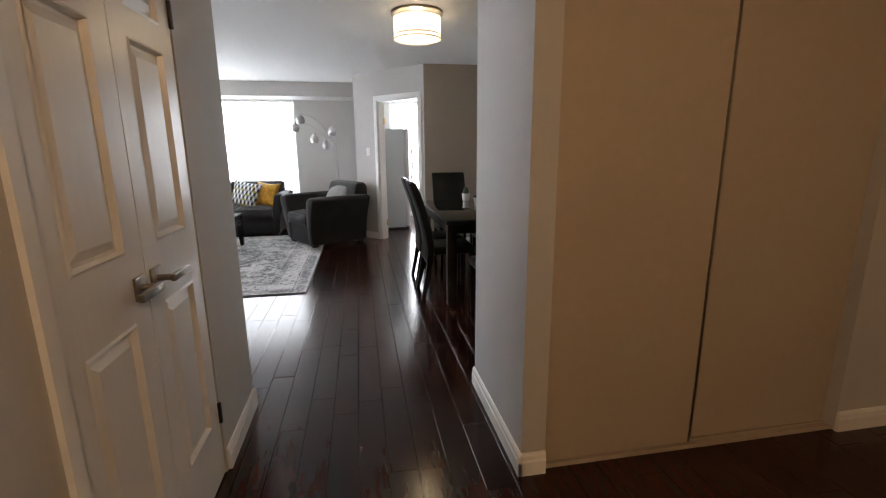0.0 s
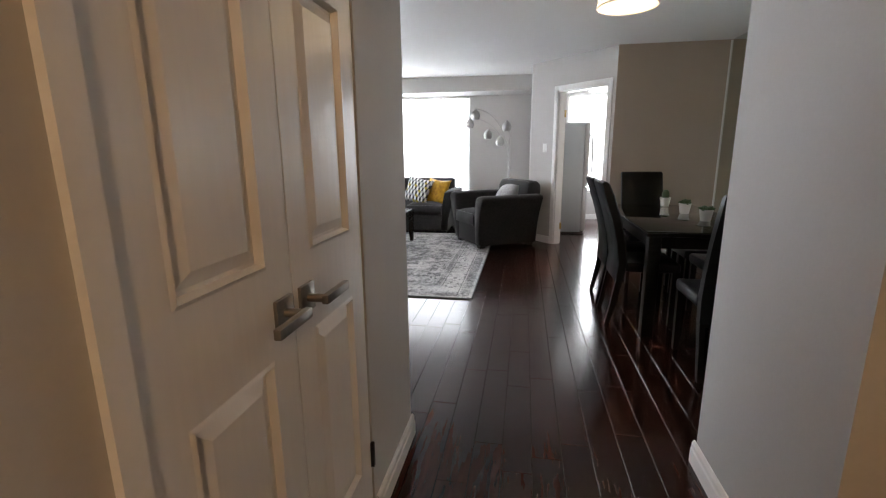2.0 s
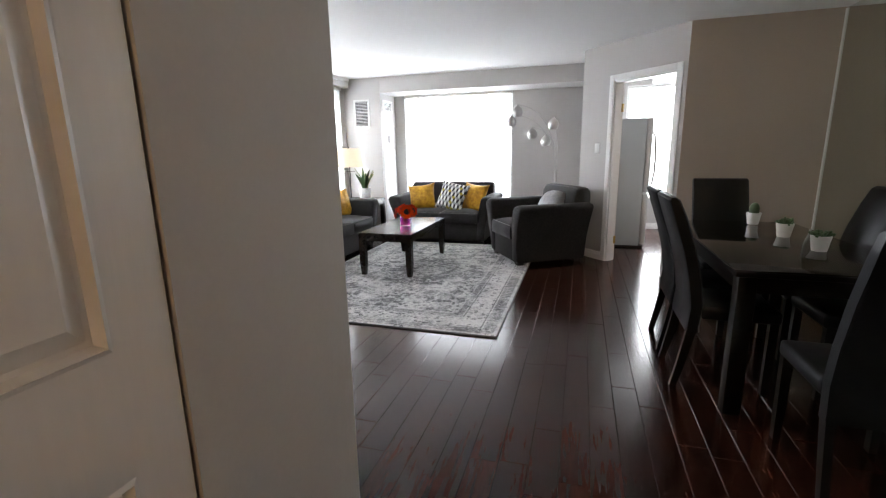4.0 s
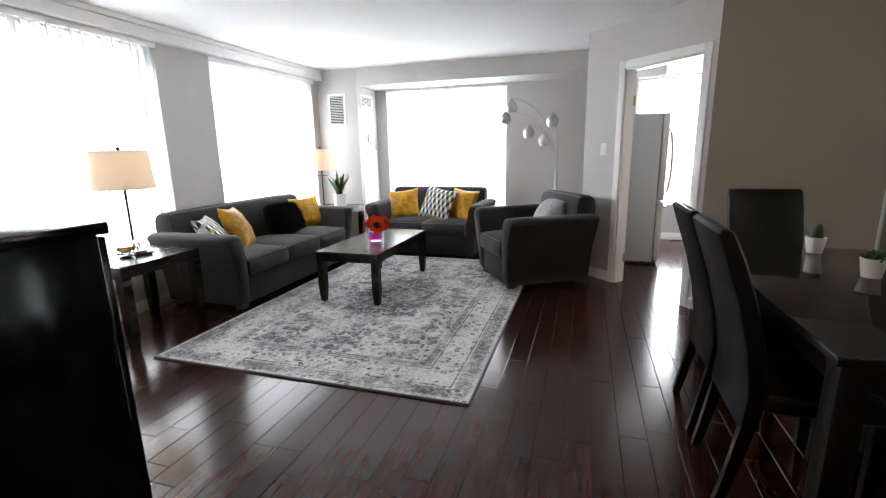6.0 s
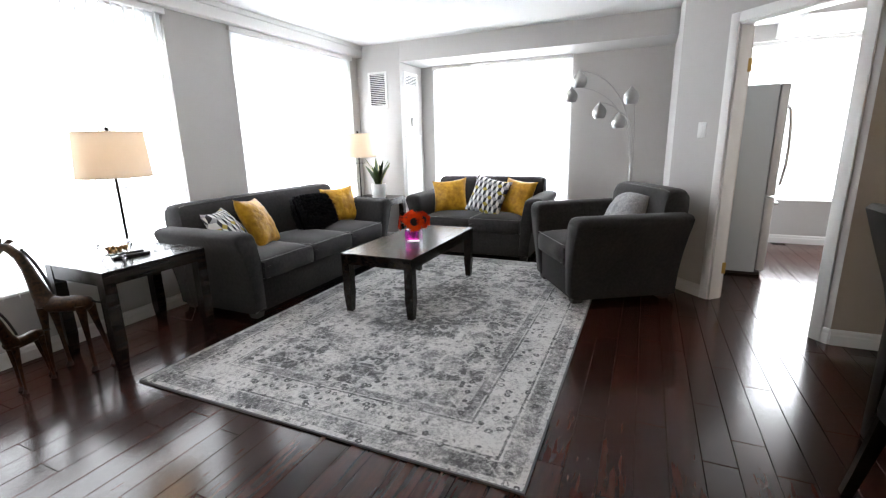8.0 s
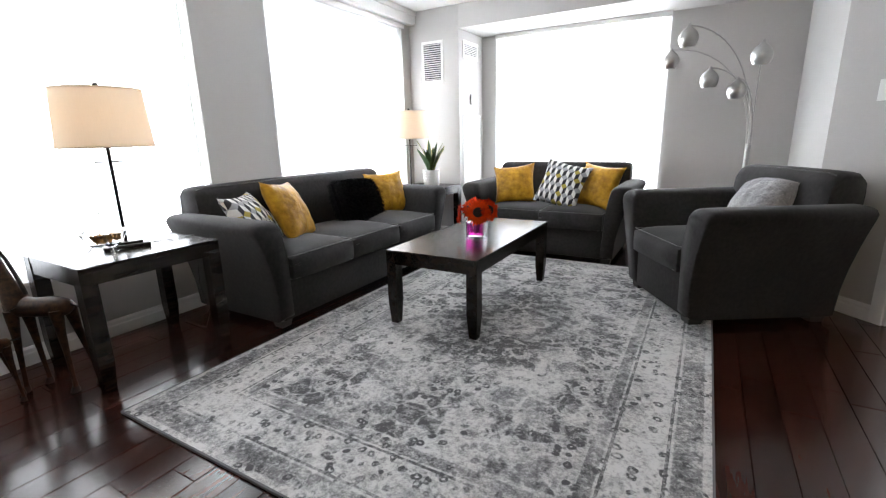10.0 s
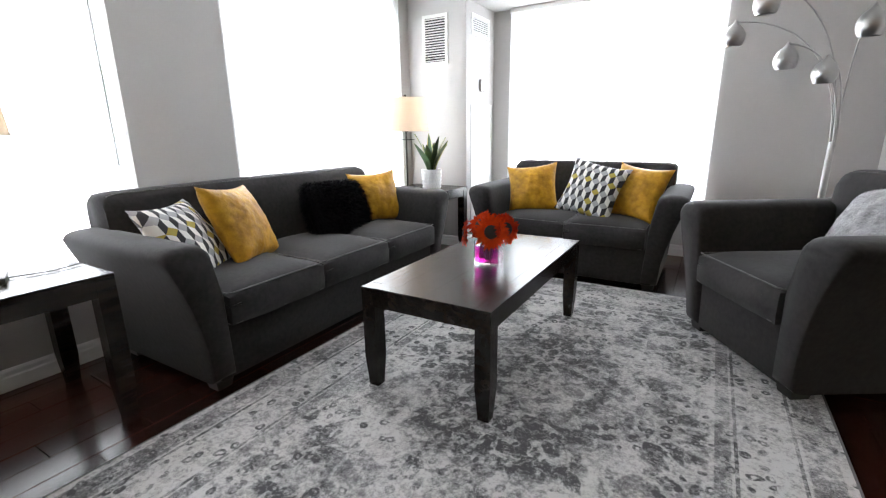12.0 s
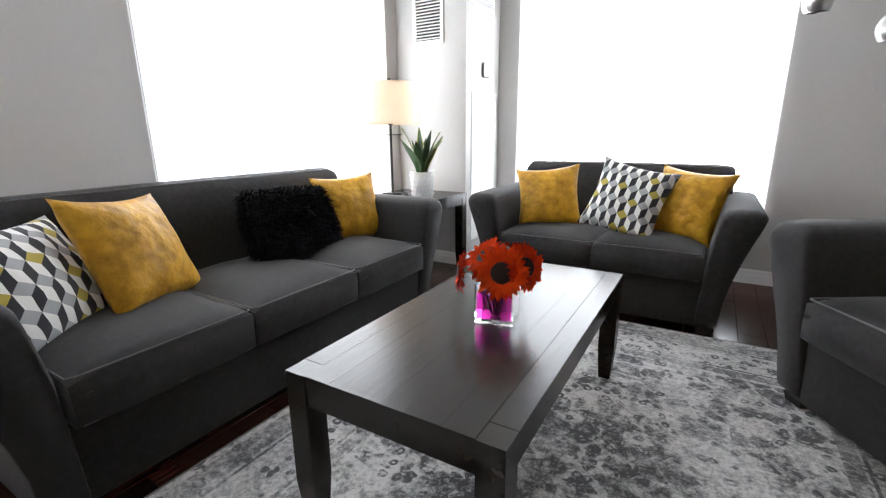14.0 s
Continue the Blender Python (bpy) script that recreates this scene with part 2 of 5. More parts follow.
ESPRESSO = material("espresso_wood", (0.0105, 0.008, 0.007), 0.24, grain=7, vary=0.5, bump=0.35, stretch=(9, 0.8, 9), colour2=(0.024, 0.017, 0.013), big=3, spec=0.36)
# espresso wood in a darker, less reflective version for the dining set
DINING = material("darker_espresso_wood", (0.006, 0.0048, 0.0042), 0.34, grain=7, vary=0.4, bump=0.25, stretch=(9, 0.8, 9), colour2=(0.012, 0.009, 0.0075), big=3, spec=0.15)
BLACKFOOT = material("black_wood_foot", (0.012, 0.011, 0.011), 0.5)
LEATHER = material("black_leather", (0.006, 0.006, 0.007), 0.36, grain=180, vary=0.3, bump=0.35, big=5, spec=0.19)
MUSTARD = material("mustard_velvet", (0.30, 0.130, 0.006), 0.5, grain=22, vary=0.35, bump=0.9, sheen=0.05, big=8, relief=0.010, colour2=(0.62, 0.33, 0.020), spec=0.2)
BLACKFUR = material("black_fur", (0.006, 0.006, 0.009), 0.9, grain=90, vary=0.4, bump=0.6, spec=0.12)
GREYFUR = material("grey_fur", (0.36, 0.36, 0.37), 0.9, grain=60, vary=0.35, bump=0.8, sheen=0.4, relief=0.006)
STEEL = material("brushed_steel", (0.44, 0.43, 0.42), 0.32, 1.0, grain=40, vary=0.06, bump=0.0, stretch=(1, 1, 8))
FRIDGE = material("grey_fridge_side", (0.40, 0.44, 0.47), 0.45, 0.0, grain=120, vary=0.04, bump=0.15)
FRIDGED = material("satin_steel_door", (0.50, 0.51, 0.52), 0.5, 0.35, grain=60, vary=0.04, bump=0)
NICKEL = material("aged_nickel", (0.33, 0.29, 0.24), 0.30, 1.0, grain=60, vary=0.15, bump=0.05)
BRASS = material("brass_hinge", (0.55, 0.38, 0.13), 0.35, 1.0, grain=60)
BRONZE = material("dark_bronze", (0.03, 0.026, 0.024), 0.4, 0.7)
BLACKGLOSS = material("black_gloss_lacquer", (0.005, 0.005, 0.006), 0.12, grain=20, vary=0.2, bump=0.02, spec=0.2)
PLASTIC = material("white_plastic", (0.74, 0.74, 0.72), 0.4, grain=30, vary=0.02, bump=0)
SLOTSHADE = material("slot_shade", (0.04, 0.04, 0.042), 0.8)
CERAMIC = material("white_ceramic", (0.74, 0.735, 0.72), 0.3, grain=40, vary=0.04, bump=0.1)
LEAF = material("snake_plant_leaf", (0.035, 0.075, 0.022), 0.45, grain=30, vary=0.5, bump=0.2, stretch=(1, 1, 3), big=8)
LEAFEDGE = material("yellow_leaf_edge", (0.34, 0.33, 0.09), 0.5, grain=30)
CACTUS = material("cactus_green", (0.055, 0.085, 0.035), 0.6, grain=120, vary=0.4, bump=0.6)
SOIL = material("dark_soil", (0.035, 0.025, 0.018), 0.95, grain=90, bump=0.8)
PETAL = material("orange_red_petal", (0.52, 0.009, 0.003), 0.8, grain=40, vary=0.4, bump=0.2, rand=0.8, spec=0.1, colour2=(0.74, 0.055, 0.003))
HEART = material("brown_flower_centre", (0.022, 0.010, 0.007), 0.9, grain=160, vary=0.5, bump=1.0)
STEM = material("pale_green_stem", (0.19, 0.22, 0.15), 0.6)
GIRAFFE = material("carved_painted_wood", (0.005, 0.0028, 0.002), 0.45, grain=55, vary=0.5, bump=0.4, colour2=(0.075, 0.034, 0.012), spec=0.25, big=34)
HOOF = material("dark_hoof", (0.012, 0.008, 0.006), 0.5)
BLIND = sheer("white_vane_cloth", (0.86, 0.87, 0.88), 0.62)
SHADE = sheer("cream_lamp_cloth", (0.70, 0.60, 0.47), 0.28)
DRUM = sheer("white_drum_cloth", (0.88, 0.85, 0.78), 0.55)
CLEAR = glass("clear_glass")
PINK = glass("magenta_water", (0.85, 0.03, 0.48))
SMOKE = material("smoked_table_glass", (0.016, 0.015, 0.012), 0.05, grain=6, vary=0.1, bump=0, spec=0.45)
MIRROR = material("wall_mirror", (0.70, 0.74, 0.70), 0.015, 1.0, grain=2, vary=0.01, bump=0)
CUBES = block_cloth("block_print_cotton", 0.059)
RUGW, RUGD = 2.19, 3.17
RUG = rug_cloth("worn_grey_rug_pile", RUGW, RUGD)
RUGEDGE = material("grey_rug_binding", (0.13, 0.13, 0.135), 0.9, grain=200)
WATERCANDY = material("amber_sweets", (0.52, 0.26, 0.07), 0.35, grain=50, vary=0.6, bump=0.6)


# ---- mesh tools ----
def box(bm, x0, x1, y0, y1, z0, z1, bevel=0.0, seg=2):
    vs = [bm.verts.new(c) for c in ((x0, y0, z0), (x1, y0, z0), (x1, y1, z0), (x0, y1, z0), (x0, y0, z1), (x1, y0, z1), (x1, y1, z1), (x0, y1, z1))]
    fs = [bm.faces.new([vs[i] for i in q]) for q in ((0, 3, 2, 1), (4, 5, 6, 7), (0, 1, 5, 4), (1, 2, 6, 5), (2, 3, 7, 6), (3, 0, 4, 7))]
    if bevel:
        es = list({e for f in fs for e in f.edges})
        bmesh.ops.bevel(bm, geom=es, offset=bevel, segments=seg, affect="EDGES", profile=0.5)
    return vs


def prism(bm, outline, z0, z1):
    """An upright prism over a plan outline, counter-clockwise."""
    lo, hi = [bm.verts.new((x, y, z0)) for x, y in outline], [bm.verts.new((x, y, z1)) for x, y in outline]
    k = len(outline)
    bm.faces.new(lo[::-1])
    bm.faces.new(hi)
    for i in range(k):
        bm.faces.new((lo[i], lo[(i + 1) % k], hi[(i + 1) % k], hi[i]))


def lathe(bm, profile, seg=28, at=(0, 0, 0), cap=False):
    rings = []
    for r, z in profile:
        rings.append([bm.verts.new((at[0] + r * math.cos(2 * math.pi * i / seg), at[1] + r * math.sin(2 * math.pi * i / seg), at[2] + z)) for i in range(seg)])
    for a, b in zip(rings, rings[1:]):
        for i in range(seg):
            bm.faces.new((a[i], a[(i + 1) % seg], b[(i + 1) % seg], b[i]))
    if cap:
        bm.faces.new(rings[0][::-1])
        bm.faces.new(rings[-1])


def tube(bm, pts, radii, seg=10):
    """A tube along points, with a radius at each."""
    pts = [Vector(p) for p in pts]
    if isinstance(radii, (int, float)):
        radii = [radii] * len(pts)
    rings = []
    for i, p in enumerate(pts):
        d = (pts[min(i + 1, len(pts) - 1)] - pts[max(i - 1, 0)]).normalized()
        s = d.cross(Vector((0, 0, 1)) if abs(d.z) < 0.9 else Vector((1, 0, 0))).normalized()
        u = s.cross(d)
        rings.append([bm.verts.new(p + radii[i] * (math.cos(2 * math.pi * k / seg) * s + math.sin(2 * math.pi * k / seg) * u)) for k in range(seg)])
    for a, b in zip(rings, rings[1:]):
        for k in range(seg):
            bm.faces.new((a[k], a[(k + 1) % seg], b[(k + 1) % seg], b[k]))
    bm.faces.new(rings[0][::-1])
    bm.faces.new(rings[-1])


def arc(a, b, lift, n=14):
    """Points from a to b, bowed upward."""
    a, b = Vector(a), Vector(b)
    return [a.lerp(b, i / n) + Vector((0, 0, lift * math.sin(math.pi * i / n))) for i in range(n + 1)]


def done(name, bm, mat, parent=None, smooth=False, m=None, label="", angle=40):
    bmesh.ops.recalc_face_normals(bm, faces=bm.faces)
    me = bpy.data.meshes.new(name)
    if smooth:
        lim = radians(angle)
        for f in bm.faces:
            f.smooth = True
        for e in bm.edges:
            if len(e.link_faces) == 2 and e.calc_face_angle(0) > lim:
                e.smooth = False
    bm.to_mesh(me)
    bm.free()
    for x in (mat if isinstance(mat, (list, tuple)) else [mat]):
        me.materials.append(x)
    o = new(name, me)
    if parent is not None:
        o.parent = parent
    if m is not None:
        o.matrix_basis = m
    if label:
        o["label"] = label
    return o


def boxes(name, mat, parts, parent=None, bevel=0.0, m=None, label=""):
    bm = bmesh.new()
    for q in parts:
        box(bm, *q, bevel)
    return done(name, bm, mat, parent, bevel > 0, m, label)


def empty(name, m, label, category, group="", kind=""):
    o = new(name)
    o.matrix_basis = m
    return tagged(o, label, category, group, kind)


def structure(o, label, category):
    return tagged(o, label, category, "", "structure")


# ---- large structure ----
HX, HY = -0.44, 3.71        # hall's inner wall and its corner
SX = 0.78                   # stub beside the closet
T = 0.12
N = (1.06, 7.63)            # corner of slanted wall and dining wall
K = (0.13, 8.63)            # corner of slanted wall and window bay
MX = 2.23                   # mirror wall

structure(boxes("floor", SUBFLOOR, [(-3.9, 4.0, -0.4, 11.3, -0.12, -0.014)]), "dark cherry plank floor with a glossy finish", "floor")
structure(boxes("ceiling", CEILING, [(-3.9, 4.0, -0.4, 11.3, CEIL, CEIL + 0.15)]), "white stippled ceiling", "ceiling")

# hall: left wall with the opening of the double door
D0, D1, DH = 2.325, 3.192, 2.06
structure(boxes("wall_hall", PAINT, [(HX - T, HX, -0.2, D0, 0, CEIL), (HX - T, HX, D1, HY, 0, CEIL), (HX - T, HX, D0, D1, DH, CEIL)]),
          "warm grey painted hall wall", "wall")
structure(boxes("wall_cupboard", PAINT, [(HX - 0.75, HX - T, D0 - 0.12, D0 - 0.02, 0, CEIL), (HX - 0.75, HX - T, D1 + 0.02, D1 + 0.12, 0, CEIL), (HX - 0.85, HX - 0.75, D0 - 0.12, D1 + 0.12, 0, CEIL)]),
          "plain wall inside the hall cupboard", "wall")
structure(boxes("wall_south_living", PAINT, [(WX, HX - T, HY - T, HY, 0, CEIL)]), "warm grey painted living room wall", "wall")
structure(boxes("wall_entry", PAINT, [(-0.6, 3.1, -0.35, -0.2, 0, CEIL)]), "warm grey painted entry wall", "wall")
structure(boxes("wall_closet_side", PAINT, [(2.9, 3.02, -0.2, 3.60, 0, CEIL)]), "warm grey painted entry side wall", "wall")
# stub wall, closet opening and the wall behind the dining corner
CX0, CX1, CY = 0.885, 2.36, 2.965
structure(boxes("wall_stub", PAINT, [(SX, CX0, CY - 0.025, 3.71, 0, CEIL), (CX1, 2.9, CY - 0.025, 3.60, 0, CEIL), (CX0, CX1, CY - 0.025, CY + 0.08, 2.36, CEIL)]),
          "grey painted wall end beside the closet", "wall")
structure(boxes("wall_dining_south", PAINT, [(CX0, MX + 0.1, 3.602, 3.71, 0, CEIL)]), "warm grey painted dining wall", "wall")
structure(boxes("wall_dining_east", PAINT, [(MX + 0.012, MX + 0.12, 3.712, 7.629, 0, CEIL)]), "painted wall behind the mirror", "wall")
structure(boxes("wall_dining_north", DIMPAINT, [(N[0], 3.0, 7.63, 7.75, 0, CEIL)]), "dining wall in wall paint darkened and warmed for its dim light", "wall")

# slanted wall with the kitchen doorway, in its own frame: s along the wall, d into the kitchen
sv = (Vector((*N, 0)) - Vector((*K, 0)))
LEN = sv.length
SLANT = pose(K[0], K[1], 0, 0, 0, math.degrees(math.atan2(sv.y, sv.x)))
O0, O1, OH = 0.49, 1.262, 2.045
structure(boxes("wall_slanted", PAINT, [(0, O0, 0, T, 0, CEIL), (O1, LEN, 0, T, 0, CEIL), (O0, O1, 0, T, OH, CEIL)], m=SLANT), "grey painted slanted wall with a doorway", "wall")

# window wall and bay
W1, W2, WZ = (4.85, 6.87), (7.49, 9.31), (0.42, 2.30)
W3, W3Z, BY = (-2.70, -0.93), (0.40, 2.22), 10.04
structure(boxes("wall_west", PAINT, [(WX - 0.2, WX, HY - T, W1[0], 0, CEIL), (WX - 0.2, WX, W1[1], W2[0], 0, CEIL), (WX - 0.2, WX, W2[1], 10.24, 0, CEIL),
                                     (WX - 0.2, WX, *W1, 0, WZ[0]), (WX - 0.2, WX, *W2, 0, WZ[0]), (WX - 0.2, WX, *W1, WZ[1], CEIL), (WX - 0.2, WX, *W2, WZ[1], CEIL)]),
          "grey painted wall with two tall windows", "wall")
structure(boxes("wall_bay_east", PAINT, [(K[0], K[0] + T, K[1], BY, 0, CEIL)]), "grey painted wall of the window bay", "wall")
structure(boxes("wall_north", PAINT, [(-2.9, W3[0], BY, BY + 0.2, 0, CEIL), (W3[1], K[0] + T, BY, BY + 0.2, 0, CEIL), (*W3, BY, BY + 0.2, 0, W3Z[0]), (*W3, BY, BY + 0.2, W3Z[1], CEIL)]),
          "grey painted bay wall with a tall window", "wall")
structure(boxes("column", PAINT, [(WX, -2.9, 9.45, BY + 0.2, 0, CEIL)], bevel=0.004), "warm grey boxed column with grilles", "column")
structure(boxes("beam", PAINT, [(-2.9, K[0], 9.45, BY, 2.22, CEIL)]), "painted beam over the window bay", "beam")

# kitchen beyond the doorway
structure(boxes("wall_kitchen_west", PAINT, [(K[0] + T, K[0] + T + 0.02, 8.9, 10.75, 0, CEIL)]), "painted kitchen side wall", "wall")
KW, KZ = (0.8, 2.3), (0.5, 2.28)
structure(boxes("wall_kitchen_north", PAINT, [(0.13, KW[0], 10.75, 10.95, 0, CEIL), (KW[1], 3.1, 10.75, 10.95, 0, CEIL), (*KW, 10.75, 10.95, 0, KZ[0]), (*KW, 10.75, 10.95, KZ[1], CEIL)]),
          "painted kitchen wall with a window", "wall")
structure(boxes("wall_kitchen_east", PAINT, [(3.0, 3.1, 7.75, 10.75, 0, CEIL)]), "painted kitchen end wall", "wall")
structure(boxes("kitchen_bulkhead", CEILING, [(1.15, 3.0, 9.6, 10.75, 2.3, CEIL)]), "white kitchen ceiling bulkhead", "bulkhead")


# baseboards: a stepped profile swept along a straight run
def baseboard(x0, y0, x1, y1):
    """The run goes from one point to the other with the room on its right-hand side."""
    v = Vector((x1 - x0, y1 - y0, 0))
    bm = bmesh.new()
    L = v.length
    prof = [(0, 0), (0.016, 0), (0.016, 0.062), (0.012, 0.07), (0.012, 0.088), (0.006, 0.1), (0, 0.1)]
    a, b = [bm.verts.new((0, -d, z)) for d, z in prof], [bm.verts.new((L, -d, z)) for d, z in prof]
    for i in range(len(prof)):
        j = (i + 1) % len(prof)
        bm.faces.new((a[i], a[j], b[j], b[i]))
    bm.faces.new(a)
    bm.faces.new(b[::-1])
    o = done("baseboard", bm, TRIM, m=pose(x0, y0, 0, 0, 0, math.degrees(math.atan2(v.y, v.x))))
    return structure(o, "white painted moulded baseboard", "baseboard")


def slant_at(s, d=0.0):
    p = SLANT @ Vector((s, d, 0))
    return p.x, p.y


baseboard(HX, -0.2, HX, D0 - 0.034)
baseboard(HX, D1 + 0.015, HX, HY + 0.016)
baseboard(SX, 3.726, SX, CY - 0.041)
baseboard(SX - 0.016, CY - 0.025, CX0, CY - 0.025)
baseboard(CX1, CY - 0.025, 2.9, CY - 0.025)
baseboard(2.9, CY - 0.04, 2.9, -0.2)
baseboard(HX, HY, WX, HY)
baseboard(WX, HY, WX, 9.45)
baseboard(WX, 9.45, -2.9, 9.45)
baseboard(-2.9, 9.45, -2.9, BY)
baseboard(-2.9, BY, K[0], BY)
baseboard(K[0], BY, *K)
baseboard(*K, *slant_at(O0 - 0.065))
baseboard(*slant_at(O1 + 0.065), *N)
baseboard(*N, MX, 7.63)
baseboard(0.27, 10.75, 3.0, 10.75)


# ---- doors ----
def panel_leaf(width, height, panels, name="leaf"):
    """A moulded door leaf: x across, y thickness 0.035 with the face at y=0, z up; raised panels within grooves."""
    bm = bmesh.new()
    th = 0.035
    xs = [0, panels[0][0], panels[0][1], width]
    zs = [0] + [z for p in panels for z in (p[2], p[3])] + [height]

    def quad(x0, x1, z0, z1):
        bm.faces.new([bm.verts.new(c) for c in ((x0, 0, z0), (x1, 0, z0), (x1, 0, z1), (x0, 0, z1))])

    for i in range(3):
        for j in range(len(zs) - 1):
            if i == 1 and j % 2 == 1:
                x0, x1, z0, z1 = xs[1], xs[2], zs[j], zs[j + 1]
                steps = [(0, 0), (0.008, -0.004), (0.014, 0.014), (0.022, 0.014), (0.048, 0.002), (0.052, 0.002)]
                rings = [[bm.verts.new(c) for c in ((x0 + s, d, z0 + s), (x1 - s, d, z0 + s), (x1 - s, d, z1 - s), (x0 + s, d, z1 - s))] for s, d in steps]
                for a, b in zip(rings, rings[1:]):
                    for k in range(4):
                        bm.faces.new((a[k], a[(k + 1) % 4], b[(k + 1) % 4], b[k]))
                bm.faces.new(rings[-1])
            else:
                quad(xs[i], xs[i + 1], zs[j], zs[j + 1])
    bmesh.ops.remove_doubles(bm, verts=bm.verts, dist=1e-5)
    c = [bm.verts.new(v) for v in ((0, 0, 0), (width, 0, 0), (width, 0, height), (0, 0, height), (0, th, 0), (width, th, 0), (width, th, height), (0, th, height))]
    for q in ((4, 7, 6, 5), (0, 1, 5, 4), (1, 2, 6, 5), (2, 3, 7, 6), (3, 0, 4, 7)):
        bm.faces.new([c[i] for i in q])
    bmesh.ops.remove_doubles(bm, verts=bm.verts, dist=1e-5)
    return done(name, bm, DOORP)


def lever(parent, m):
    """A square rose with a flat lever: x along the lever, y out of the door (towards -y)."""
    rose = boxes("rose", NICKEL, [(-0.033, 0.033, -0.009, 0, -0.033, 0.033)], parent, 0.002, m)
    bm = bmesh.new()
    tube(bm, [(0, -0.008, 0), (0, -0.048, 0)], 0.010, 14)
    box(bm, -0.013, 0.115, -0.062, -0.046, -0.011, 0.011, 0.003)
    done("handle", bm, NICKEL, parent, True, m)


LW = 0.422
for k, (y0, knob, turn) in enumerate(((D0 + 0.008, LW - 0.045, 180), (D0 + 0.008 + LW + 0.006, 0.05, 0))):
    m = pose(HX - 0.004, y0, 0.012, 0, 0, 90)
    d = panel_leaf(LW, 2.035, [(0.090, LW - 0.090, 0.26, 0.868), (0.090, LW - 0.090, 1.058, 1.64), (0.090, LW - 0.090, 1.72, 1.94)], "cupboard_door")
    d.matrix_basis = m
    tagged(d, "white moulded panel cupboard door, closed, with lever handle", "door", "double cupboard doors in the hall")
    lever(d, pose(knob, 0, 0.955) @ (Matrix.Diagonal((-1, 1, 1, 1)) if turn else Matrix()))
    if k == 1:
        for hz in (0.27, 1.78):
            boxes("hinge", BRONZE, [(LW - 0.004, LW + 0.012, -0.012, 0.002, hz - 0.045, hz + 0.045)], d, 0.003)
structure(boxes("door_trim", TRIM, [(HX, HX + 0.014, D0 - 0.032, D0 + 0.008, 0, DH + 0.05), (HX, HX + 0.014, D0 + 0.008, D1 - 0.002, DH - 0.002, DH + 0.05)]),
          "white painted door casing in the hall", "door casing")

# closet: two sliding panels on a floor track
for k, (x0, x1, y) in enumerate(((CX0 + 0.003, 1.60, CY + 0.004), (1.56, CX1 - 0.003, CY + 0.032))):
    d = empty("sliding_door", pose(0, 0, 0), "plain cream sliding closet door panel, closed", "sliding door", "closet sliding doors")
    boxes("panel", CLOSET, [(x0, x1 - 0.012 * (k == 0), y, y + 0.016, 0.022, 2.35)], d)
    boxes("edge_rail", NICKEL, [(x1 - 0.012, x1, y - 0.004, y + 0.02, 0.022, 2.35)] if k == 0 else [(x0 - 0.01, x0, y, y + 0.02, 0.022, 2.35)], d, 0.002)
structure(boxes("closet_track", CLOSET, [(CX0, CX1, CY - 0.012, CY + 0.06, 0.0, 0.012), (CX0, CX1, CY - 0.012, CY - 0.008, 0.012, 0.02), (CX0, CX1, CY + 0.024, CY + 0.028, 0.012, 0.02)]),
          "metal floor track of the closet doors", "track")
structure(boxes("closet_back", PAINT, [(CX0, CX1, 3.53, 3.60, 0, CEIL)]), "plain wall inside the closet", "wall")

# kitchen doorway: casing, jamb, open leaf folded back into the kitchen
structure(boxes("door_trim_kitchen", TRIM, [(O0 - 0.062, O0 + 0.004, -0.016, 0, 0, OH + 0.062), (O1 - 0.004, O1 + 0.062, -0.016, 0, 0, OH + 0.062), (O0 + 0.004, O1 - 0.004, -0.016, 0, OH - 0.004, OH + 0.062),
                                             (O0, O0 + 0.018, 0.002, T, 0, OH - 0.02), (O1 - 0.018, O1, 0.002, T, 0, OH - 0.02), (O0, O1, 0.002, T, OH - 0.02, OH - 0.001)], m=SLANT, bevel=0.003),
          "white painted door casing of the kitchen", "door casing")
hx, hy = slant_at(O0 + 0.022, T + 0.004)
leaf = panel_leaf(0.70, 2.0, [(0.12, 0.58, 0.24, 0.85), (0.12, 0.58, 1.02, 1.85)], "kitchen_door")
leaf.matrix_basis = pose(hx, hy, 0.012, 0, 0, 92)
tagged(leaf, "white panel door standing open into the kitchen", "door")
for hz in (0.24, 1.75):
    boxes("hinge", BRASS, [(-0.012, 0.016, -0.006, 0.034, hz - 0.045, hz + 0.045)], leaf, 0.003)


# ---- windows and blinds ----
def window(name, m, w, z0, z1, bars):
    """A white frame with panes; x across, y outwards."""
    e = empty(name, m, "tall window in a white frame behind vertical blinds", "window", "", "structure")
    f = 0.045
    parts = [(0, w, 0.05, 0.11, z0, z0 + f), (0, w, 0.05, 0.11, z1 - f, z1), (0, f, 0.05, 0.11, z0 + f, z1 - f), (w - f, w, 0.05, 0.11, z0 + f, z1 - f)]
    parts += [(b * w - 0.02, b * w + 0.02, 0.05, 0.11, z0 + f, z1 - f) for b in bars]
    boxes("frame", TRIM, parts, e, 0.004)
    boxes("sill", TRIM, [(0.0, w, -0.008, 0.05, z0 - 0.0, z0 + 0.018)], e, 0.004)
    g = boxes("pane", CLEAR, [(f, w - f, 0.19, 0.196, z0 + f, z1 - f)], e)
    g.visible_shadow = False
    return e


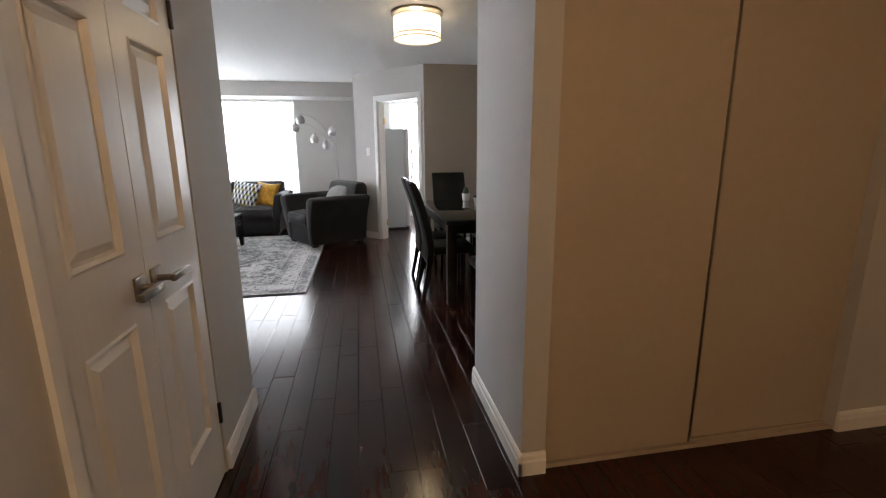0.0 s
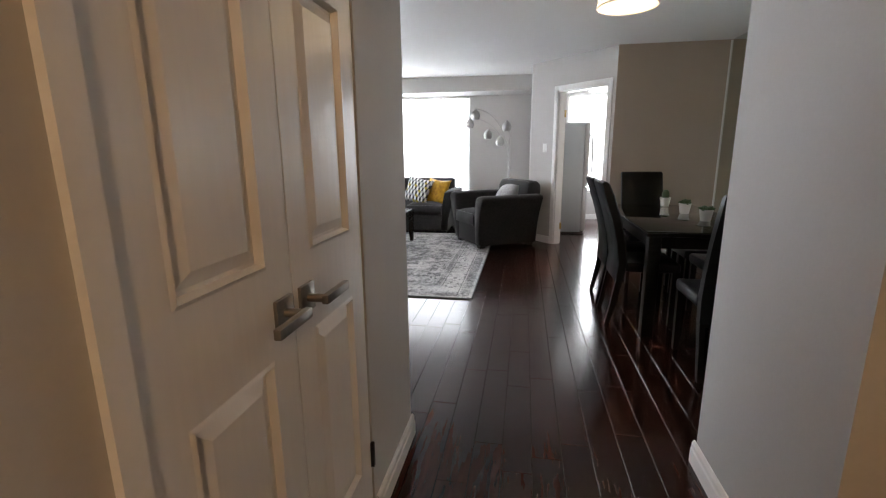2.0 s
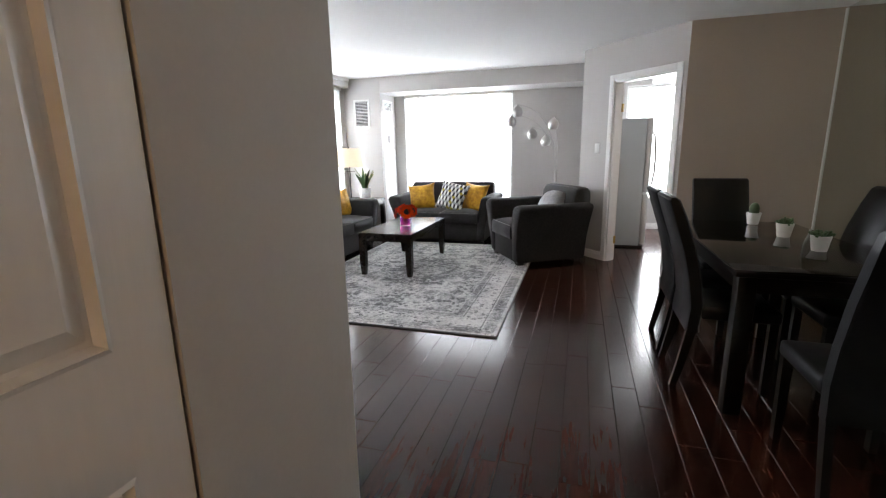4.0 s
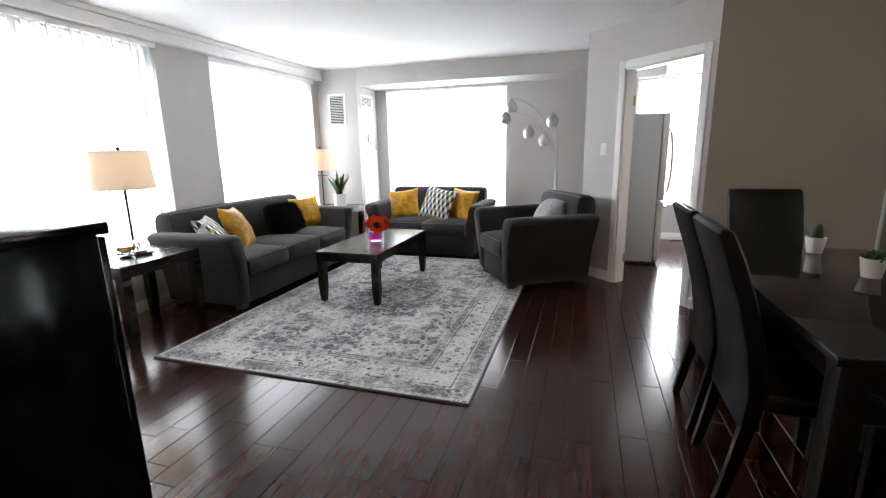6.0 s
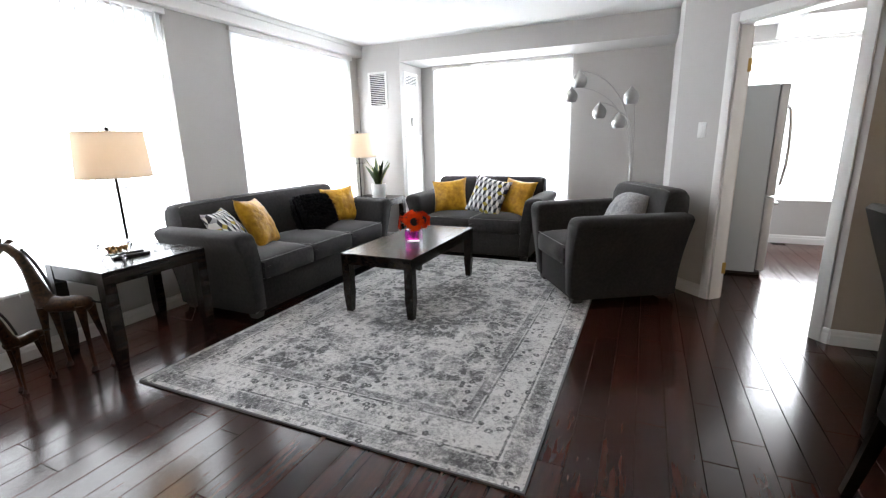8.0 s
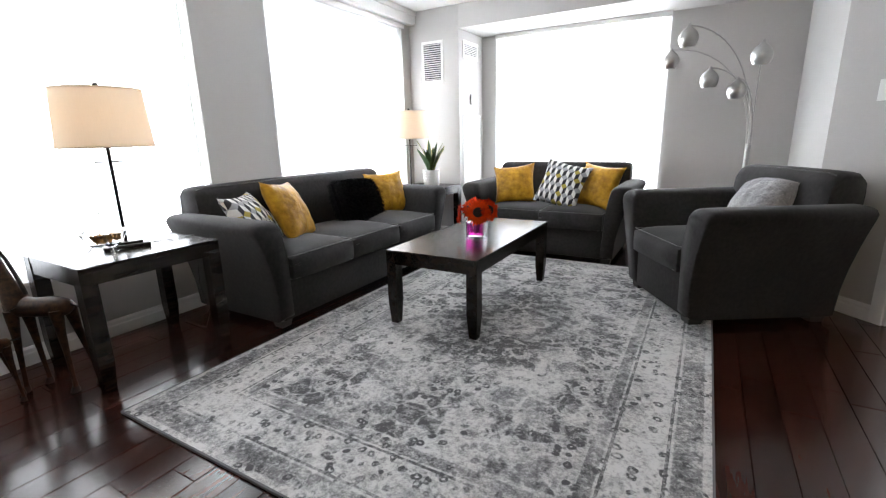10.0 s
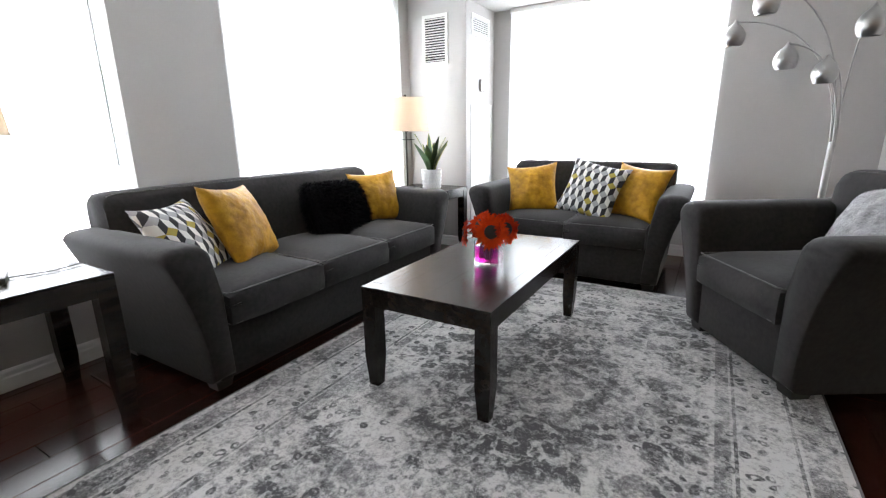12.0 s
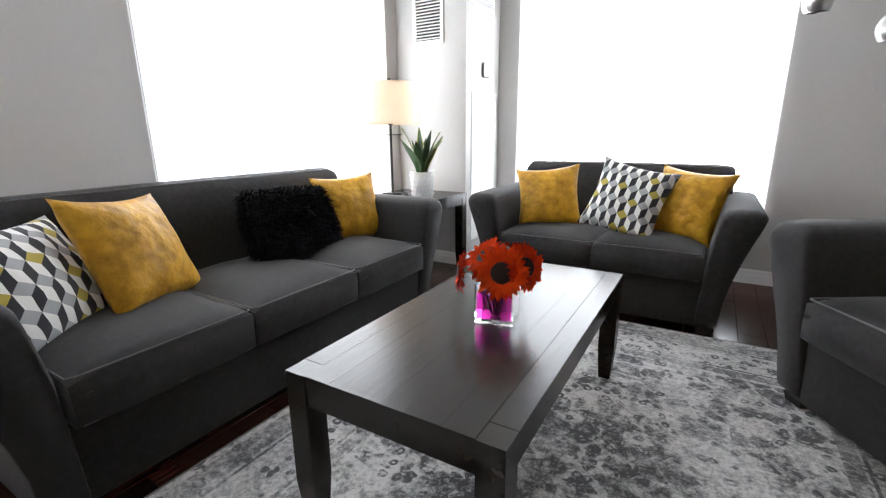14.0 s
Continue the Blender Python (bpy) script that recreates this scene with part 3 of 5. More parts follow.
def blinds(m, w, z0, z1, tilt, seed, loose=5):
    """Vertical cloth vanes on a head rail; x across, y outwards."""
    rnd = random.Random(seed)
    e = empty("vertical_blinds", m, "white translucent vertical blinds, drawn closed", "blinds", "vertical blinds at the windows")
    boxes("head_rail", TRIM, [(0, w, -0.012, 0.035, z1 - 0.045, z1)], e, 0.004)
    bm = bmesh.new()
    hw, steps = 0.05, 6
    cols = []
    for i in range(steps + 1):
        u = -1 + 2 * i / steps
        cols.append([bm.verts.new((u * hw, 0.022 * (1 - u * u), z)) for z in (z0, z1 - 0.04)])
    for a, b in zip(cols, cols[1:]):
        bm.faces.new((a[0], b[0], b[1], a[1]))
    first = done("vane", bm, BLIND, e, True)
    n = int((w - 0.06) / 0.076)
    for i in range(n):
        o = first if i == 0 else new("vane", first.data)
        o.parent = e
        o.matrix_basis = pose(0.05 + i * (w - 0.1) / (n - 1), 0.012, 0, 0, 0, tilt + rnd.uniform(-loose, loose))
    bm = bmesh.new()
    tube(bm, [(w - 0.1, -0.02, z1 - 0.05), (w - 0.1, -0.022, z0 + 0.55)], 0.004, 6)
    done("wand", bm, PLASTIC, e, True)
    return e


window("window_1", pose(WX, W1[0], 0, 0, 0, 90), W1[1] - W1[0], *WZ, (0.5,))
window("window_2", pose(WX, W2[0], 0, 0, 0, 90), W2[1] - W2[0], *WZ, (0.5,))
window("window_3", pose(W3[0], BY, 0), W3[1] - W3[0], *W3Z, (0.5,))
window("window_4", pose(KW[0], 10.75, 0), KW[1] - KW[0], *KZ, ())
blinds(pose(WX + 0.018, W1[0] - 0.02, 0, 0, 0, 90), W1[1] - W1[0] + 0.03, WZ[0] - 0.01, WZ[1] + 0.01, 40, 1, 4)
blinds(pose(WX + 0.018, W2[0] - 0.02, 0, 0, 0, 90), W2[1] - W2[0] + 0.03, WZ[0] - 0.01, WZ[1] + 0.01, 8, 2, 3)
blinds(pose(W3[0] - 0.01, BY - 0.05, 0), W3[1] - W3[0] + 0.02, W3Z[0] - 0.02, W3Z[1] - 0.002, 5, 3, 3)
structure(boxes("valance", TRIM, [(WX, WX + 0.09, HY, 9.45, 2.315, 2.402), (WX, WX + 0.105, HY, 9.45, 2.404, CEIL - 0.001)], bevel=0.002),
          "white blind valance along the window wall", "valance")
haze = bpy.data.materials.new("bright_hazy_sky")
haze.use_nodes = True
hp = haze.node_tree.nodes["Principled BSDF"]
hp.inputs["Base Color"].default_value, hp.inputs["Emission Color"].default_value, hp.inputs["Emission Strength"].default_value = (0.8, 0.85, 0.9, 1), (0.955, 0.975, 1.0, 1), 4.4
structure(boxes("sky_backdrop", haze, [(-60, -59.9, -60, 80, -60, 60), (-59.9, 60, 80, 80.1, -60, 60)]), "bright hazy sky beyond the windows", "backdrop")


# ---- grilles, switch, thermostat ----
def grille(m, w, h, slats, label):
    """A white louvred vent: x across, z up, y out of the wall is -y; middle at the origin."""
    e = empty("vent_grille", m, label, "vent")
    f = 0.028
    boxes("frame", PLASTIC, [(-w / 2, w / 2, -0.012, -0.001, -h / 2, -h / 2 + f), (-w / 2, w / 2, -0.012, -0.001, h / 2 - f, h / 2), (-w / 2, -w / 2 + f, -0.012, -0.001, -h / 2 + f, h / 2 - f), (w / 2 - f, w / 2, -0.012, -0.001, -h / 2 + f, h / 2 - f)], e, 0.002)
    # dark plate behind the slats stands for the shade inside the opening
    boxes("duct", SLOTSHADE, [(-w / 2 + f, w / 2 - f, -0.003, -0.001, -h / 2 + f, h / 2 - f)], e)
    bm = bmesh.new()
    box(bm, -w / 2 + f, w / 2 - f, -0.001, 0.001, -0.0065, 0.0065)
    s = done("slat", bm, PLASTIC, e)
    for i in range(slats):
        o = s if i == 0 else new("slat", s.data)
        o.parent = e
        o.matrix_basis = pose(0, -0.008, -h / 2 + f + (i + 0.5) * (h - 2 * f) / slats, 62)


grille(pose(-3.22, 9.45, 1.915), 0.27, 0.43, 17, "white louvred return air grille on the column")
grille(pose(-2.9, 9.72, 2.035, 0, 0, 90), 0.37, 0.18, 7, "white louvred supply vent on the column side")
e = empty("access_panel", pose(-2.9, 9.76, 0.755, 0, 0, 90), "white access panel set in the column side", "panel")
boxes("frame", PLASTIC, [(-0.225, 0.225, -0.008, -0.001, 0.585, 0.60), (-0.225, 0.225, -0.008, -0.001, -0.56, -0.545), (-0.225, -0.21, -0.008, -0.001, -0.545, 0.585), (0.21, 0.225, -0.008, -0.001, -0.545, 0.585)], e, 0.002)
boxes("cover", PLASTIC, [(-0.208, 0.208, -0.005, -0.001, -0.543, 0.583)], e, 0.002)
e = empty("thermostat", pose(-2.9, 9.755, 1.525, 0, 0, 90), "small silver thermostat on the column side", "thermostat")
boxes("case", STEEL, [(-0.045, 0.045, -0.028, -0.001, -0.055, 0.055)], e, 0.006)
boxes("dial", PLASTIC, [(0.0, 0.03, -0.034, -0.028, -0.03, 0.03)], e, 0.003)
e = empty("light_switch", SLANT @ pose(0.275, 0, 1.32), "white rocker light switch beside the doorway", "switch")
boxes("plate", PLASTIC, [(-0.036, 0.036, -0.007, -0.001, -0.058, 0.058)], e, 0.003)
boxes("rocker", PLASTIC, [(-0.017, 0.017, -0.011, -0.007, -0.034, 0.034)], e, 0.002)
e = empty("wall_mirror", pose(MX, 5.7, 1.23), "frameless mirror covering the dining wall", "mirror")
boxes("mirror_pane", MIRROR, [(-0.002, 0.010, -1.9, 1.915, -1.12, 1.21)], e)
boxes("edge_strip", PLASTIC, [(-0.012, 0.010, 1.9165, 1.9285, -1.12, 1.21)], e)


# ---- upholstery ----
def sofa(name, n, m, label, category, group="", D=0.86):
    """Flared-arm seat of n cushions: x across, front at -y, standing on z=0."""
    e = empty(name, m, label, category, group)
    cw = 0.56
    inn = n * cw / 2
    # base box
    boxes("base", SUEDE, [(-inn - 0.06, inn + 0.06, -D / 2 + 0.035, D / 2 - 0.03, 0.042, 0.30)], e, 0.015)
    # back: leans, rounded top
    bm = bmesh.new()
    prof = [(0.16, 0.045), (0.42, 0.045), (0.44, 0.45), (0.455, 0.75), (0.45, 0.81), (0.42, 0.84), (0.34, 0.845), (0.285, 0.825), (0.262, 0.78), (0.24, 0.58), (0.20, 0.38)]
    hb = inn + 0.10
    cuts = [(-hb, 0.965), (-hb + 0.02, 0.99), (-hb + 0.07, 1.0), (0, 1.004), (hb - 0.07, 1.0), (hb - 0.02, 0.99), (hb, 0.965)]
    rings = [[bm.verts.new((x * (0.94 + 0.06 * z / 0.8) if z < 0.4 else x, D / 2 - 0.09 + (y - 0.34) * s, 0.065 + (z - 0.065) * s)) for y, z in prof] for x, s in cuts]
    for a, b in zip(rings, rings[1:]):
        for i in range(len(prof)):
            j = (i + 1) % len(prof)
            bm.faces.new((a[i], a[j], b[j], b[i]))
    bm.faces.new(rings[0])
    bm.faces.new(rings[-1][::-1])
    done("backrest", bm, SUEDE, e, True, angle=60)
    tb = bmesh.new()
    off = D / 2 - 0.43
    tube(tb, [(-hb + 0.012, 0.275 + off, 0.70), (-hb + 0.008, 0.289 + off, 0.80), (-hb + 0.03, 0.300 + off, 0.826), (-hb + 0.08, 0.300 + off, 0.835), (0, 0.300 + off, 0.838), (hb - 0.08, 0.300 + off, 0.835), (hb - 0.03, 0.300 + off, 0.826), (hb - 0.008, 0.289 + off, 0.80), (hb - 0.012, 0.275 + off, 0.70)], 0.0034, 6)
    done("back_piping", tb, PIPING, e, True)
    # arms: section in x and z, swept from front to back, flaring outwards to a rounded top
    for side in (-1, 1):
        bm = bmesh.new()
        ys = [(-D / 2 - 0.004, 0.86), (-D / 2 + 0.003, 0.925), (-D / 2 + 0.018, 0.97), (-D / 2 + 0.042, 0.993), (-D / 2 + 0.07, 1.0), (0.0, 1.0), (D / 2 - 0.05, 1.0), (D / 2 - 0.02, 0.985)]
        sec = []
        for z in (0.042, 0.2, 0.32, 0.44, 0.54, 0.61):
            f = (z - 0.042) / 0.603
            sec.append((inn + 0.09 + 0.15 * f ** 1.7, z))
        sec += [(inn + 0.236, 0.645), (inn + 0.222, 0.667), (inn + 0.19, 0.68), (inn + 0.12, 0.682), (inn + 0.07, 0.672), (inn + 0.048, 0.65), (inn + 0.035, 0.59), (inn + 0.01, 0.45), (inn, 0.3), (inn - 0.02, 0.042)]
        cx, cz = inn + 0.1, 0.35
        rings = []
        for y, s in ys:
            rings.append([bm.verts.new((side * (cx + (x - cx) * s), y + 0.035 * max(0, (0.45 - z)) * (1 if y < -D / 4 else 0) * 2, cz + (z - cz) * s)) for x, z in sec])
        for a, b in zip(rings, rings[1:]):
            for i in range(len(sec)):
                j = (i + 1) % len(sec)
                bm.faces.new((a[i], a[j], b[j], b[i]))
        bm.faces.new(rings[0])
        bm.faces.new(rings[-1][::-1])
        done("arm", bm, SUEDE, e, True, angle=80)
    # seat cushions: crowned, with piped edges
    for i in range(n):
        x0 = -inn + i * cw
        bm = bmesh.new()
        box(bm, x0 + 0.004, x0 + cw - 0.004, -D / 2 - 0.005, D / 2 - 0.21, 0.30, 0.45, 0.0)
        bmesh.ops.subdivide_edges(bm, edges=bm.edges[:], cuts=11, use_grid_fill=True)
        for v in bm.verts:
            u, w = (v.co.x - x0 - cw / 2) / (cw / 2), (v.co.y + 0.1075) / (D / 2 - 0.1025)
            if v.co.z > 0.4:
                v.co.z += 0.032 * (1 - abs(u) ** 3) * (1 - abs(w) ** 3) - 0.012 * (abs(u) ** 8 + abs(w) ** 8)
            f = 1 - ((v.co.z - 0.365) / 0.07) ** 2
            if w < -0.9:
                v.co.y -= 0.026 * max(0, f) * (1 - u ** 6)
        for v in bm.verts:
            v.co += 0.0045 * noise.noise_vector(v.co * 6 + Vector((i * 3, n, 0))) + 0.0016 * noise.noise_vector(v.co * 19 + Vector((n, i * 5, 2)))
        done("seat_cushion", bm, SUEDE, e, True, angle=50)
        tb = bmesh.new()
        for z in (0.447, 0.306):
            tube(tb, [(x0 + 0.006, 0.1, z - 0.003), (x0 + 0.006, -D / 2 + 0.01, z - 0.003), (x0 + 0.02, -D / 2 - 0.006, z), (x0 + cw / 2, -D / 2 - 0.009, z + 0.002), (x0 + cw - 0.02, -D / 2 - 0.006, z), (x0 + cw - 0.006, -D / 2 + 0.01, z - 0.003), (x0 + cw - 0.006, 0.1, z - 0.003)], 0.0030, 6)
        done("cushion_piping", tb, PIPING, e, True)
    for sx in (-1, 1):
        for y in (-D / 2 + 0.09, D / 2 - 0.09):
            bm = bmesh.new()
            c = sx * (inn + 0.035)
            vs = box(bm, c - 0.042, c + 0.042, y - 0.042, y + 0.042, 0, 0.044)
            for v in vs[:4]:
                v.co.x, v.co.y = c + (v.co.x - c) * 0.8, y + (v.co.y - y) * 0.8
            done("foot", bm, BLACKFOOT, e)
    return e


SOFA = (-3.045, 7.55)
sofa("three_seat_sofa", 3, pose(*SOFA, 0, 0, 0, 90), "charcoal suede three-seat sofa with flared arms", "sofa")
sofa("two_seat_sofa", 2, pose(-1.79, 9.30, 0), "charcoal suede two-seat sofa with flared arms", "sofa")
sofa("armchair", 1, pose(-0.355, 8.29, 0, 0, 0, -58.5) @ Matrix.Diagonal((1.05, 1.05, 1.05, 1)), "charcoal suede armchair with flared arms", "armchair", D=0.88)


def pillow(name, s, thick, mat, m, label, group="", fur=0.0, seed=1):
    """A stuffed square cushion in its own x-y plane, with drawn-out corners."""
    bm = bmesh.new()
    k = 22 if not fur else 34
    rnd = random.Random(seed)
    for side in (1, -1):
        grid = []
        for i in range(k + 1):
            row = []
            for j in range(k + 1):
                u, v = -1 + 2 * i / k, -1 + 2 * j / k
                h = thick / 2 * ((1 - u * u) * (1 - v * v)) ** (0.46 if not fur else 0.4)
                h += (0.012 * noise.noise(Vector((u * 2.2, v * 2.2, seed + side))) + 0.006 * noise.noise(Vector((u * 5, v * 5, seed - side)))) * (1 - max(abs(u), abs(v)) ** 6)
                pin = (1 - 0.12 * (1 - v * v), 1 - 0.12 * (1 - u * u)) if not fur else (math.sqrt(1 - 0.10 * v * v), math.sqrt(1 - 0.10 * u * u))
                row.append(bm.verts.new((u * s / 2 * pin[0], v * s / 2 * pin[1], side * h)))
            grid.append(row)
        for i in range(k):
            for j in range(k):
                bm.faces.new((grid[i][j], grid[i + 1][j], grid[i + 1][j + 1], grid[i][j + 1]))
    bmesh.ops.remove_doubles(bm, verts=bm.verts, dist=0.0005)
    bmesh.ops.recalc_face_normals(bm, faces=bm.faces)
    if fur:
        bm.normal_update()
        src = [(v.co.copy(), v.normal.copy()) for v in bm.verts]
        for co, no in src:
            for q in range(7):
                d = (no + Vector((rnd.uniform(-0.9, 0.9), rnd.uniform(-0.9, 0.9), rnd.uniform(-0.6, 0.6)))).normalized() * fur * rnd.uniform(0.6, 1.2)
                base = co + Vector((rnd.uniform(-1, 1), rnd.uniform(-1, 1), 0)) * s / k * 0.6
                sd = d.cross(Vector((rnd.random(), rnd.random(), rnd.random()))).normalized() * fur * 0.065
                mid = base + d * 0.6 + Vector((0, -0.12 * fur, 0))
                a, b2, c2, d2, tip = base - sd, base + sd, mid + sd * 0.8, mid - sd * 0.8, base + d + Vector((0, -0.5 * fur, 0))
                va = [bm.verts.new(x) for x in (a, b2, c2, d2, tip)]
                bm.faces.new((va[0], va[1], va[2], va[3]))
                bm.faces.new((va[3], va[2], va[4]))
    o = done(name, bm, mat, None, True, m, angle=75)
    return tagged(o, label, "cushion", group)


def stand(x, y, z, turn, lean, spin=0):
    """A cushion standing on its edge: it faces along turn (degrees, 0 is -y), leans back, and is spun in its plane."""
    return pose(x, y, z, 0, 0, turn) @ pose(0, 0, 0, 90 - lean) @ pose(0, 0, 0, 0, 0, spin)


G = "cushions on the sofas"
pillow("cushion", 0.45, 0.18, CUBES, stand(-3.06, 6.83, 0.60, 122, 34, -2), "block-print cushion in white, grey, black and mustard", G, seed=3)
pillow("cushion", 0.46, 0.19, MUSTARD, stand(-3.07, 7.14, 0.635, 118, 27, -6), "mustard yellow velvet cushion on the sofa", G, seed=4)
pillow("fur_cushion", 0.46, 0.15, BLACKFUR, stand(-3.07, 7.89, 0.595, 92, 22, -2) @ Matrix.Diagonal((1.16, 0.86, 1, 1)), "shaggy black fur cushion on the sofa", G, fur=0.04, seed=5)
pillow("cushion", 0.41, 0.17, MUSTARD, stand(-3.08, 8.32, 0.625, 68, 20, 2), "mustard yellow velvet cushion on the sofa", G, seed=6)
pillow("cushion", 0.42, 0.18, MUSTARD, stand(-2.17, 9.24, 0.635, 10, 22, 7), "mustard yellow velvet cushion on the two-seat sofa", G, seed=7)
pillow("cushion", 0.45, 0.17, CUBES, stand(-1.67, 9.16, 0.66, -4, 24, -13), "block-print cushion in white, grey, black and mustard", G, seed=8)
pillow("cushion", 0.43, 0.18, MUSTARD, stand(-1.36, 9.25, 0.64, -22, 22, -5), "mustard yellow velvet cushion on the two-seat sofa", G, seed=9)
pillow("fur_cushion", 0.38, 0.22, GREYFUR, stand(-0.20, 8.37, 0.65, -58, 34, 4), "soft pale grey fur cushion on the armchair", G, fur=0.016, seed=10)


# ---- rug ----
bm = bmesh.new()
box(bm, -RUGW / 2, RUGW / 2, -RUGD / 2, RUGD / 2, 0.001, 0.011)
rug = done("rug", bm, RUG, m=pose(-1.485, 7.285, 0))
tagged(rug, "worn grey and white patterned area rug on the floor", "rug")
w, d = RUGW / 2, RUGD / 2
boxes("binding", RUGEDGE, [(-w - 0.008, -w, -d - 0.008, d + 0.008, 0.001, 0.012), (w, w + 0.008, -d - 0.008, d + 0.008, 0.001, 0.012), (-w, w, -d - 0.008, -d, 0.001, 0.012), (-w, w, d, d + 0.008, 0.001, 0.012)], rug)


# ---- tables ----
def low_table(name, w, d, h, m, label, group=""):
    """A chunky parsons table with tapered feet, boards on top, legs flush at the corners."""
    e = empty(name, m, label, "table", group)
    boards = 6
    for i in range(boards):
        x0 = -w / 2 + 0.066 + i * (w - 0.132) / boards
        boxes("top_board", ESPRESSO, [(x0 + 0.0002, x0 + (w - 0.132) / boards - 0.0002, -d / 2 + 0.002, d / 2 - 0.002, h - 0.03, h - 0.0004 * (i % 2))], e)
    for sx in (-1, 1):
        x0, x1 = sorted((sx * w / 2, sx * (w / 2 - 0.0645)))
        boxes("top_rail", ESPRESSO, [(x0, x1, -d / 2 + 0.0665, d / 2 - 0.0665, h - 0.03, h - 0.0003)], e)
    boxes("apron", ESPRESSO, [(-w / 2 + 0.004, w / 2 - 0.004, -d / 2 + 0.004, -d / 2 + 0.026, h - 0.085, h - 0.0305), (-w / 2 + 0.004, w / 2 - 0.004, d / 2 - 0.026, d / 2 - 0.004, h - 0.085, h - 0.0305),
                              (-w / 2 + 0.004, -w / 2 + 0.026, -d / 2 + 0.026, d / 2 - 0.026, h - 0.085, h - 0.0305), (w / 2 - 0.026, w / 2 - 0.004, -d / 2 + 0.026, d / 2 - 0.026, h - 0.085, h - 0.0305)], e)
    for sx in (-1, 1):
        for sy in (-1, 1):
            bm = bmesh.new()
            x0, x1 = sorted((sx * w / 2, sx * (w / 2 - 0.065)))
            y0, y1 = sorted((sy * d / 2, sy * (d / 2 - 0.065)))
            rings = []
            for z, f in ((0, 0.70), (0.02, 0.74), (0.14, 1.0), (h - 0.001, 1.0)):
                ox, oy = (x0 if sx < 0 else x1), (y0 if sy < 0 else y1)
                cx, cy = (x0 + x1) / 2, (y0 + y1) / 2
                rings.append([bm.verts.new((cx + (x - cx) * f, cy + (y - cy) * f, z)) for x, y in ((x0, y0), (x1, y0), (x1, y1), (x0, y1))])
            for a, b in zip(rings, rings[1:]):
                for k in range(4):
                    bm.faces.new((a[k], a[(k + 1) % 4], b[(k + 1) % 4], b[k]))
            bm.faces.new(rings[0][::-1])
            bm.faces.new(rings[-1])
            done("leg", bm, ESPRESSO, e)
    return e


low_table("coffee_table", 0.60, 1.245, 0.465, pose(-1.82, 7.62, 0.012), "espresso-stained wooden coffee table on the rug")
TAB = low_table("end_table", 0.57, 0.66, 0.605, pose(-3.095, 6.062, 0), "espresso-stained wooden end table beside the sofa", "end tables")
copy_thing(TAB, pose(-3.15, 9.07, 0))


# ---- lamps ----
def table_lamp(m):
    e = empty("table_lamp", m, "lit table lamp with cream drum shade and dark stem", "lamp", "table lamps")
    bm = bmesh.new()
    lathe(bm, [(0.202, 0.505), (0.183, 0.775)], 40)
    done("shade", bm, SHADE, e, True)
    for rr, z in ((0.202, 0.504), (0.183, 0.768)):
        bm = bmesh.new()
        lathe(bm, [(rr - 0.002, z), (rr + 0.002, z), (rr + 0.002, z + 0.008), (rr - 0.002, z + 0.008)], 40)
        done("shade_rim", bm, SHADE, e, True)
    bm = bmesh.new()
    box(bm, -0.10, 0.10, -0.06, 0.06, 0, 0.022, 0.003)
    box(bm, -0.07, 0.07, -0.042, 0.042, 0.022, 0.034, 0.003)
    done("base", bm, BRONZE, e, True)
    bm = bmesh.new()
    tube(bm, [(0, 0, 0.03), (0, 0, 0.56)], 0.0085, 10)
    lathe(bm, [(0.0, 0.50), (0.016, 0.50), (0.016, 0.56), (0.0, 0.56)], 12)
    box(bm, -0.075, 0.075, -0.006, 0.006, 0.432, 0.438)
    tube(bm, [(0, 0, 0.56), (0, 0.05, 0.60), (0, 0.055, 0.74), (0, 0, 0.78)], 0.002, 6)
    tube(bm, [(0, 0, 0.56), (0, -0.05, 0.60), (0, -0.055, 0.74), (0, 0, 0.78)], 0.002, 6)
    lathe(bm, [(0.0, 0.770), (0.006, 0.770), (0.014, 0.79), (0.010, 0.803), (0.0, 0.807)], 12)
    done("stem", bm, BRONZE, e, True)
    return e


LAMP = table_lamp(pose(-3.075, 6.06, 0.606, 0, 0, 70))
copy_thing(LAMP, pose(-3.21, 8.92, 0.606, 0, 0, 20))
back = LAMP.matrix_basis.inverted()
bm = bmesh.new()
tube(bm, [back @ Vector(q) for q in ((-3.06, 6.15, 0.611), (-3.02, 6.28, 0.61), (-3.04, 6.36, 0.611), (-3.04, 6.396, 0.61), (-3.05, 6.405, 0.53), (-3.08, 6.41, 0.30), (-3.03, 6.415, 0.12), (-3.10, 6.42, 0.01), (-3.35, 6.43, 0.006))], 0.0028, 6)
done("power_cord", bm, BLACKFOOT, LAMP, True)


def drum_light(x, y):
    e = empty("ceiling_light", pose(x, y, 0), "lit flush drum ceiling light with white cloth shade", "ceiling light", "ceiling lights")
    bm = bmesh.new()
    lathe(bm, [(0.195, 2.405), (0.195, 2.235)], 48)
    lathe(bm, [(0.193, 2.237), (0.0, 2.237)], 48)
    done("shade", bm, DRUM, e, True)
    bm = bmesh.new()
    for z in (2.402, 2.262, 2.234):
        lathe(bm, [(0.194, z), (0.199, z), (0.199, z + 0.008), (0.194, z + 0.008)], 48)
    lathe(bm, [(0.215, 2.449), (0.215, 2.43), (0.13, 2.42), (0.0, 2.42)], 48)
    done("rim", bm, NICKEL, e, True)


drum_light(0.70, 5.4)
# unseen entry lamp; its drum form repeats the dining one
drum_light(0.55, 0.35)

